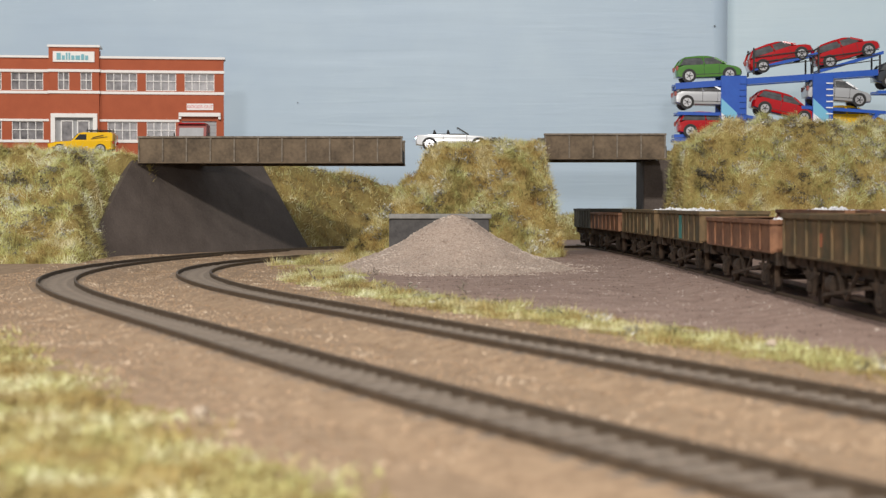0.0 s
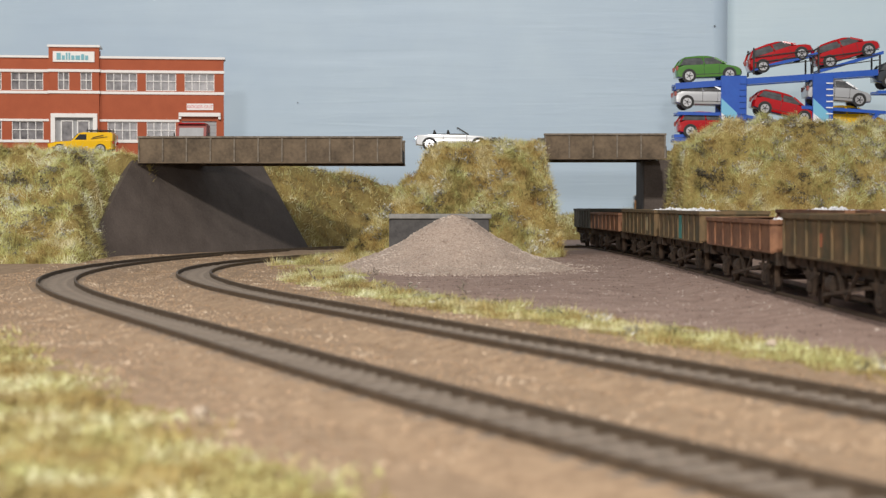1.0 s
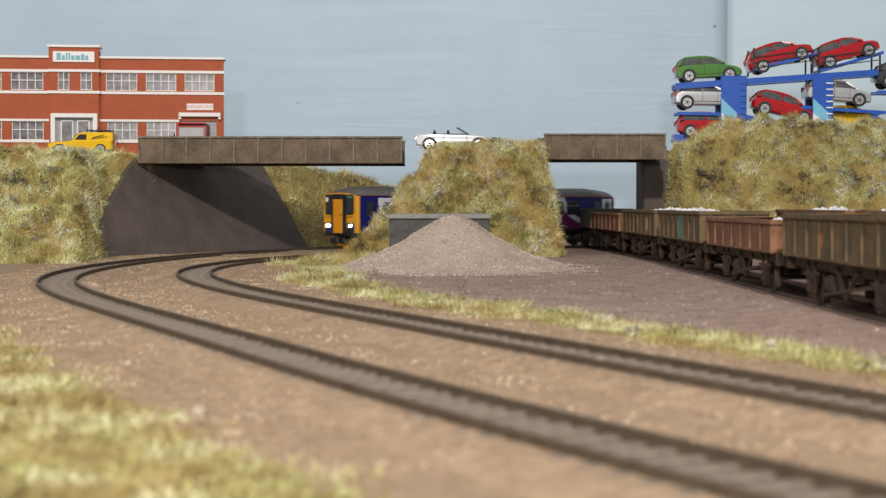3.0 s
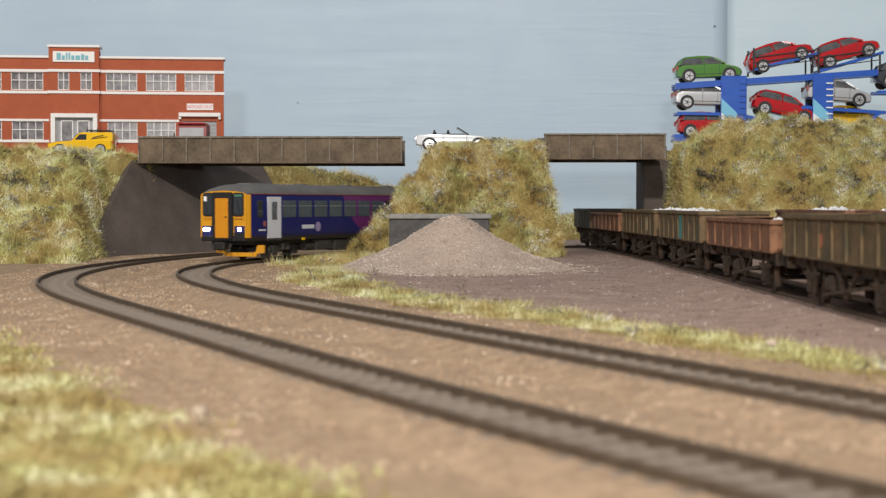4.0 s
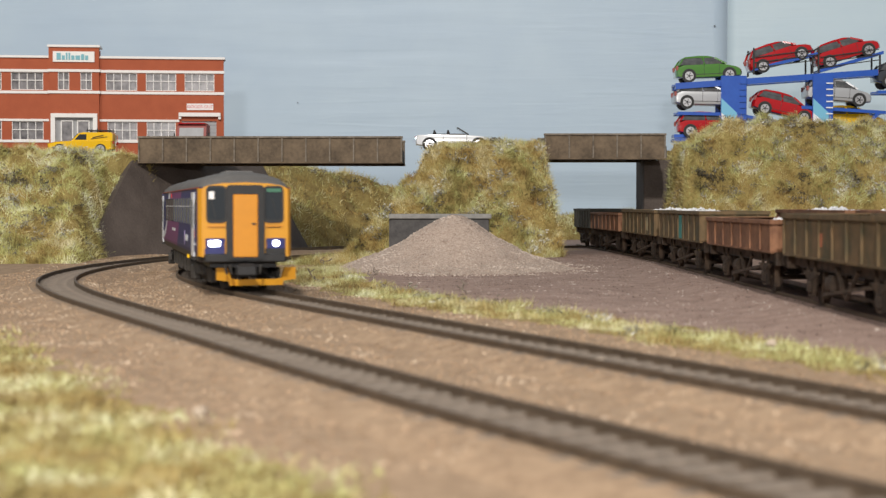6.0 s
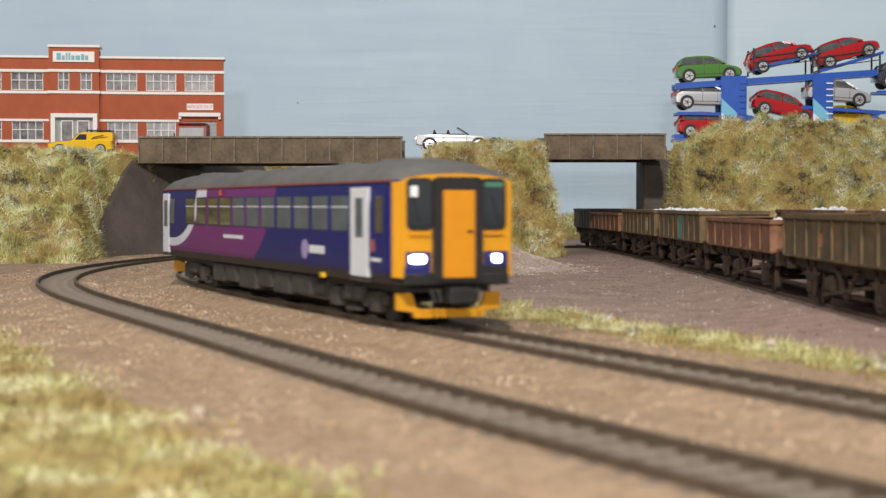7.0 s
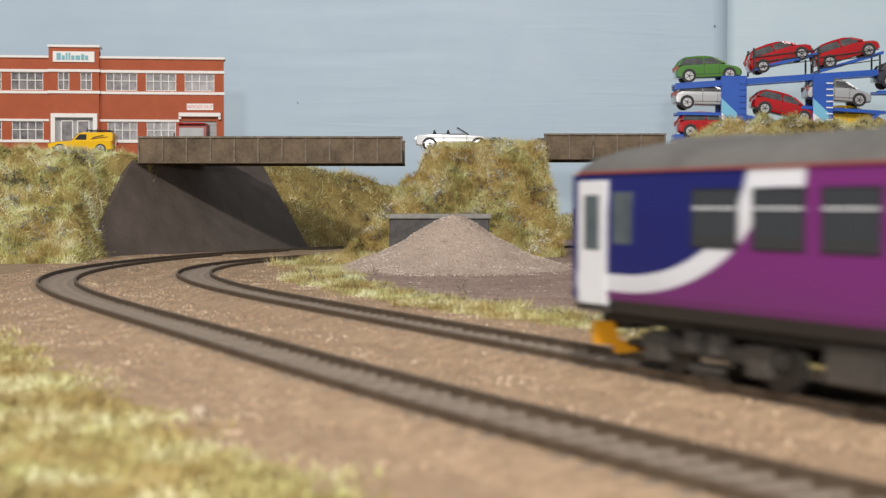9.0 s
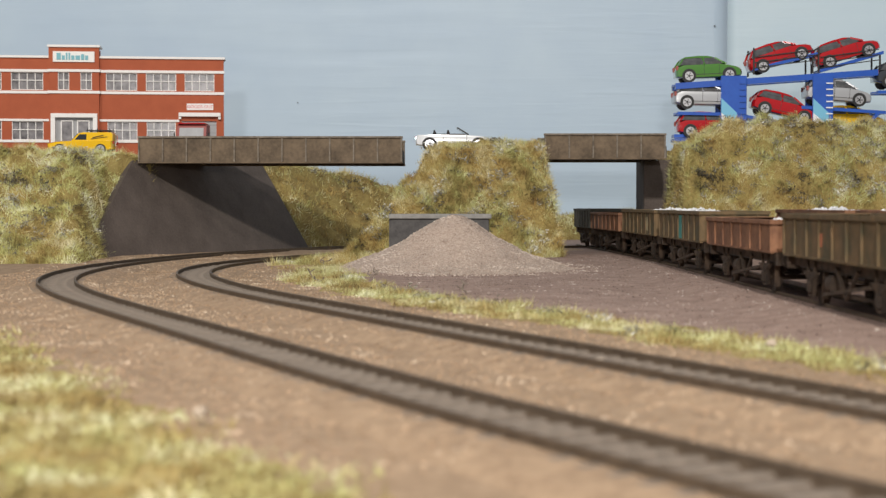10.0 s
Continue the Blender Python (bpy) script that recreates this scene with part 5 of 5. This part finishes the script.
            part("grab_rail", bar(bmesh.new(), (s * 7.2, y + f * 1.6, 24), (s * 7.2, y + f * 1.6, 28), 0.25), M_BLACK, e)
        part("gangway_surround", plate(-7.9, 7.9, 0.5, 2.2, 13.2, 43.4, 1.6), M_BLACK, e, "black gangway surround")
        part("gangway_door", b(-5.1, 5.1, 2.2, 2.6, 14.2, 39.6, 0.3), M_ORANGE, e, "orange gangway door")
        part("door_handle", b(-4.3, -2.6, 2.6, 3.0, 27.3, 28.0), M_BLACK, e)
        part("number_bar", b(-14.8, -9.2, 0.5, 0.62, 26.0, 27.2), M_UNDER, e)
        part("notice", b(12.8, 15.0, 1.05, 1.2, 37.6, 40.8), M_WHITE, e)
        part("destination_blind", b(-15.0, -9.0, 1.05, 1.15, 40.6, 42.0), mat("green_blind", (0.05, 0.16, 0.10)), e)
        part("bumper", b(-17, 17, -1.5, 1.4, 12.0, 15.6, 0.5), M_BLACK, r, "black bumper beam")
        c = part("coupler", cube(cube(bmesh.new(), -3, 3, *sorted((y - f * 2, y + f * 5.5)), 6.8, 11.6, 0.5), -4.2, 4.2, *sorted((y + f * 4, y + f * 6.4)), 6.4, 11.2, 0.8), M_BLACK, r, "black centre coupler")
        bm = bmesh.new()
        for x in (-6, 6, 8):
            bar(bm, (x, y + f * 1.8, 11), (x * 0.9, y + f * 2.6, 7.2), 0.35)
        part("hose", bm, M_UNDER, c)
    end(0, 1, True)
    end(-CAR_L, -1, False)
    # underframe
    part("floor_pan", box(-13, 13, -CAR_L + 6, -6, 9.6, 12.6), M_BLACK, r)
    for s in (-1, 1):
        for ya, yb, z0 in ((-104, -84, 4.5), (-126, -108, 3.6), (-146, -129, 4.8), (-172, -149, 3.2), (-192, -176, 4.6), (-212, -196, 4.0)):
            part("equipment_box", box(s * 12.5 - 3.6, s * 12.5 + 3.6, ya, yb, z0, 11.6, 0.5), M_UNDER, r, "grimy underfloor equipment box")
        part("air_tank", cyl(bmesh.new(), (s * 12, -78, 7.2), 3.0, 10, "y", 16), M_UNDER, r)
        part("exhaust_box", cyl(bmesh.new(), (s * 12, -160, 6.0), 3.4, 12, "y", 16), M_UNDER, r)
    for ob in r.children_recursive:
        ob.data.transform(Matrix.Translation((0, 0, 0.4 * MM)) @ Matrix.Diagonal((0.985, SHORT, 0.94, 1)))
    return r


def bogie(car, y, nose):
    """A power bogie whose plough stands ahead of it (nose 1 or -1); its own origin is its pivot."""
    b = part("bogie", cube(cube(bmesh.new(), -11, 11, -15, 15, 5.5, 8.2, 0.4), -5, 5, -6, 6, 8, 11), M_UNDER, car, "dark bogie frame")
    b.location = (0, y * MM, 0)
    for s in (-1, 1):
        part("side_frame", cube(cube(cube(bmesh.new(), s * 13.2 - 0.9, s * 13.2 + 0.9, -24, 24, 5.2, 8.4, 0.3), s * 13.4 - 1.6, s * 13.4 + 1.6, -20.5, -13.5, 3, 9.4, 0.4), s * 13.4 - 1.6, s * 13.4 + 1.6, 13.5, 20.5, 3, 9.4, 0.4), M_UNDER, b)
        part("suspension", cyl(cyl(bmesh.new(), (s * 13.6, -4, 8.4), 2.4, 4, "z", 14), (s * 13.6, 4, 8.4), 2.4, 4, "z", 14), M_UNDER, b)
        part("step", box(s * 15 - 1.2, s * 15 + 1.2, -3, 6, 2.8, 3.6), M_UNDER, b)
        for yy in (-17, 17):
            part("wheel", cyl(bmesh.new(), (s * 8.2, yy, 5.5), 5.5, 2.4, "x", 28), M_UNDER, b)
    a = 38.5 * nose
    bm = bmesh.new()
    prism(bm, [(-9, 2.6), (9, 2.6), (9, 5.2), (-9, 5.2)], *sorted((a, a + nose * 1.4)), "y")
    for s in (-1, 1):
        prism(bm, [(s * 8.5, 2.6), (s * 11, 2.6), (s * 11.5, 4.4), (s * 16.6, 5.0), (s * 16.6, 10.0), (s * 12, 10.0), (s * 10.6, 5.6), (s * 8.5, 5.2)], *sorted((a - nose * 1.2, a + nose * 0.6)), "y")
    pl = part("snow_plough", bm, M_YELLOW, b, "yellow snow plough")
    bm = bmesh.new()
    for s in (-1, 1):
        bar(bm, (s * 7, a, 5), (s * 7, 15 * nose, 7), 0.8)
    part("plough_arm", bm, M_UNDER, b)
    for ob in (b, *b.children_recursive):
        ob.data.transform(Matrix.Diagonal((0.94, 1, 0.935, 1)))
    return b


car = railcar()
bogie_front = bogie(car, -PIVOT_A, 1)
bogie_rear = bogie(car, -PIVOT_B, -1)

# distance of the leading bogie along the inner track, second by second
LAG = ((0, -146), (1.2, -108), (1.4, -102), (2.0, -83), (2.6, -66), (3.8, -37), (4.0, -34), (4.5, -23), (5.0, -11), (5.5, 0), (6.2, 6), (7.0, 10), (7.5, 13), (8.0, 3), (8.6, 5), (9.0, 7), (9.5, 11), (10, 12))


def run(t):
    """Millimetres from the track's near end at t: an even 192 mm/s with small lags."""
    ts, ds = [r[0] for r in LAG], [r[1] for r in LAG]
    soft = sum(float(np.interp(t + k, ts, ds)) for k in (-0.3, -0.15, 0, 0.15, 0.3)) / 5
    return 2213 - 192 * (t - 1) + soft


def heading(s):
    a, b = along(FAR, FAR_S, s + 6), along(FAR, FAR_S, s - 6)
    return math.degrees(math.atan2(b[1] - a[1], b[0] - a[0])) - 90


def motions():
    body, fb, rb = [], [], []
    for t in np.arange(0, 10.01, 0.25):
        s = run(t)
        a, b = along(FAR, FAR_S, s), along(FAR, FAR_S, s + PIVOT_B - PIVOT_A)
        d = (a - b) / np.hypot(*(a - b))
        turn = math.degrees(math.atan2(d[1], d[0])) - 90
        o = a + d * PIVOT_A
        body.append((t, at_mm(o[0], o[1], 0.6, turn)))

        def rel(h):
            return (h - turn + 180) % 360 - 180
        fb.append((t, at_mm(0, -PIVOT_A, 0, rel(heading(s)))))
        rb.append((t, at_mm(0, -PIVOT_B, 0, rel(heading(s + PIVOT_B - PIVOT_A)))))
    walk(car, body)
    walk(bogie_front, fb)
    walk(bogie_rear, rb)


motions()
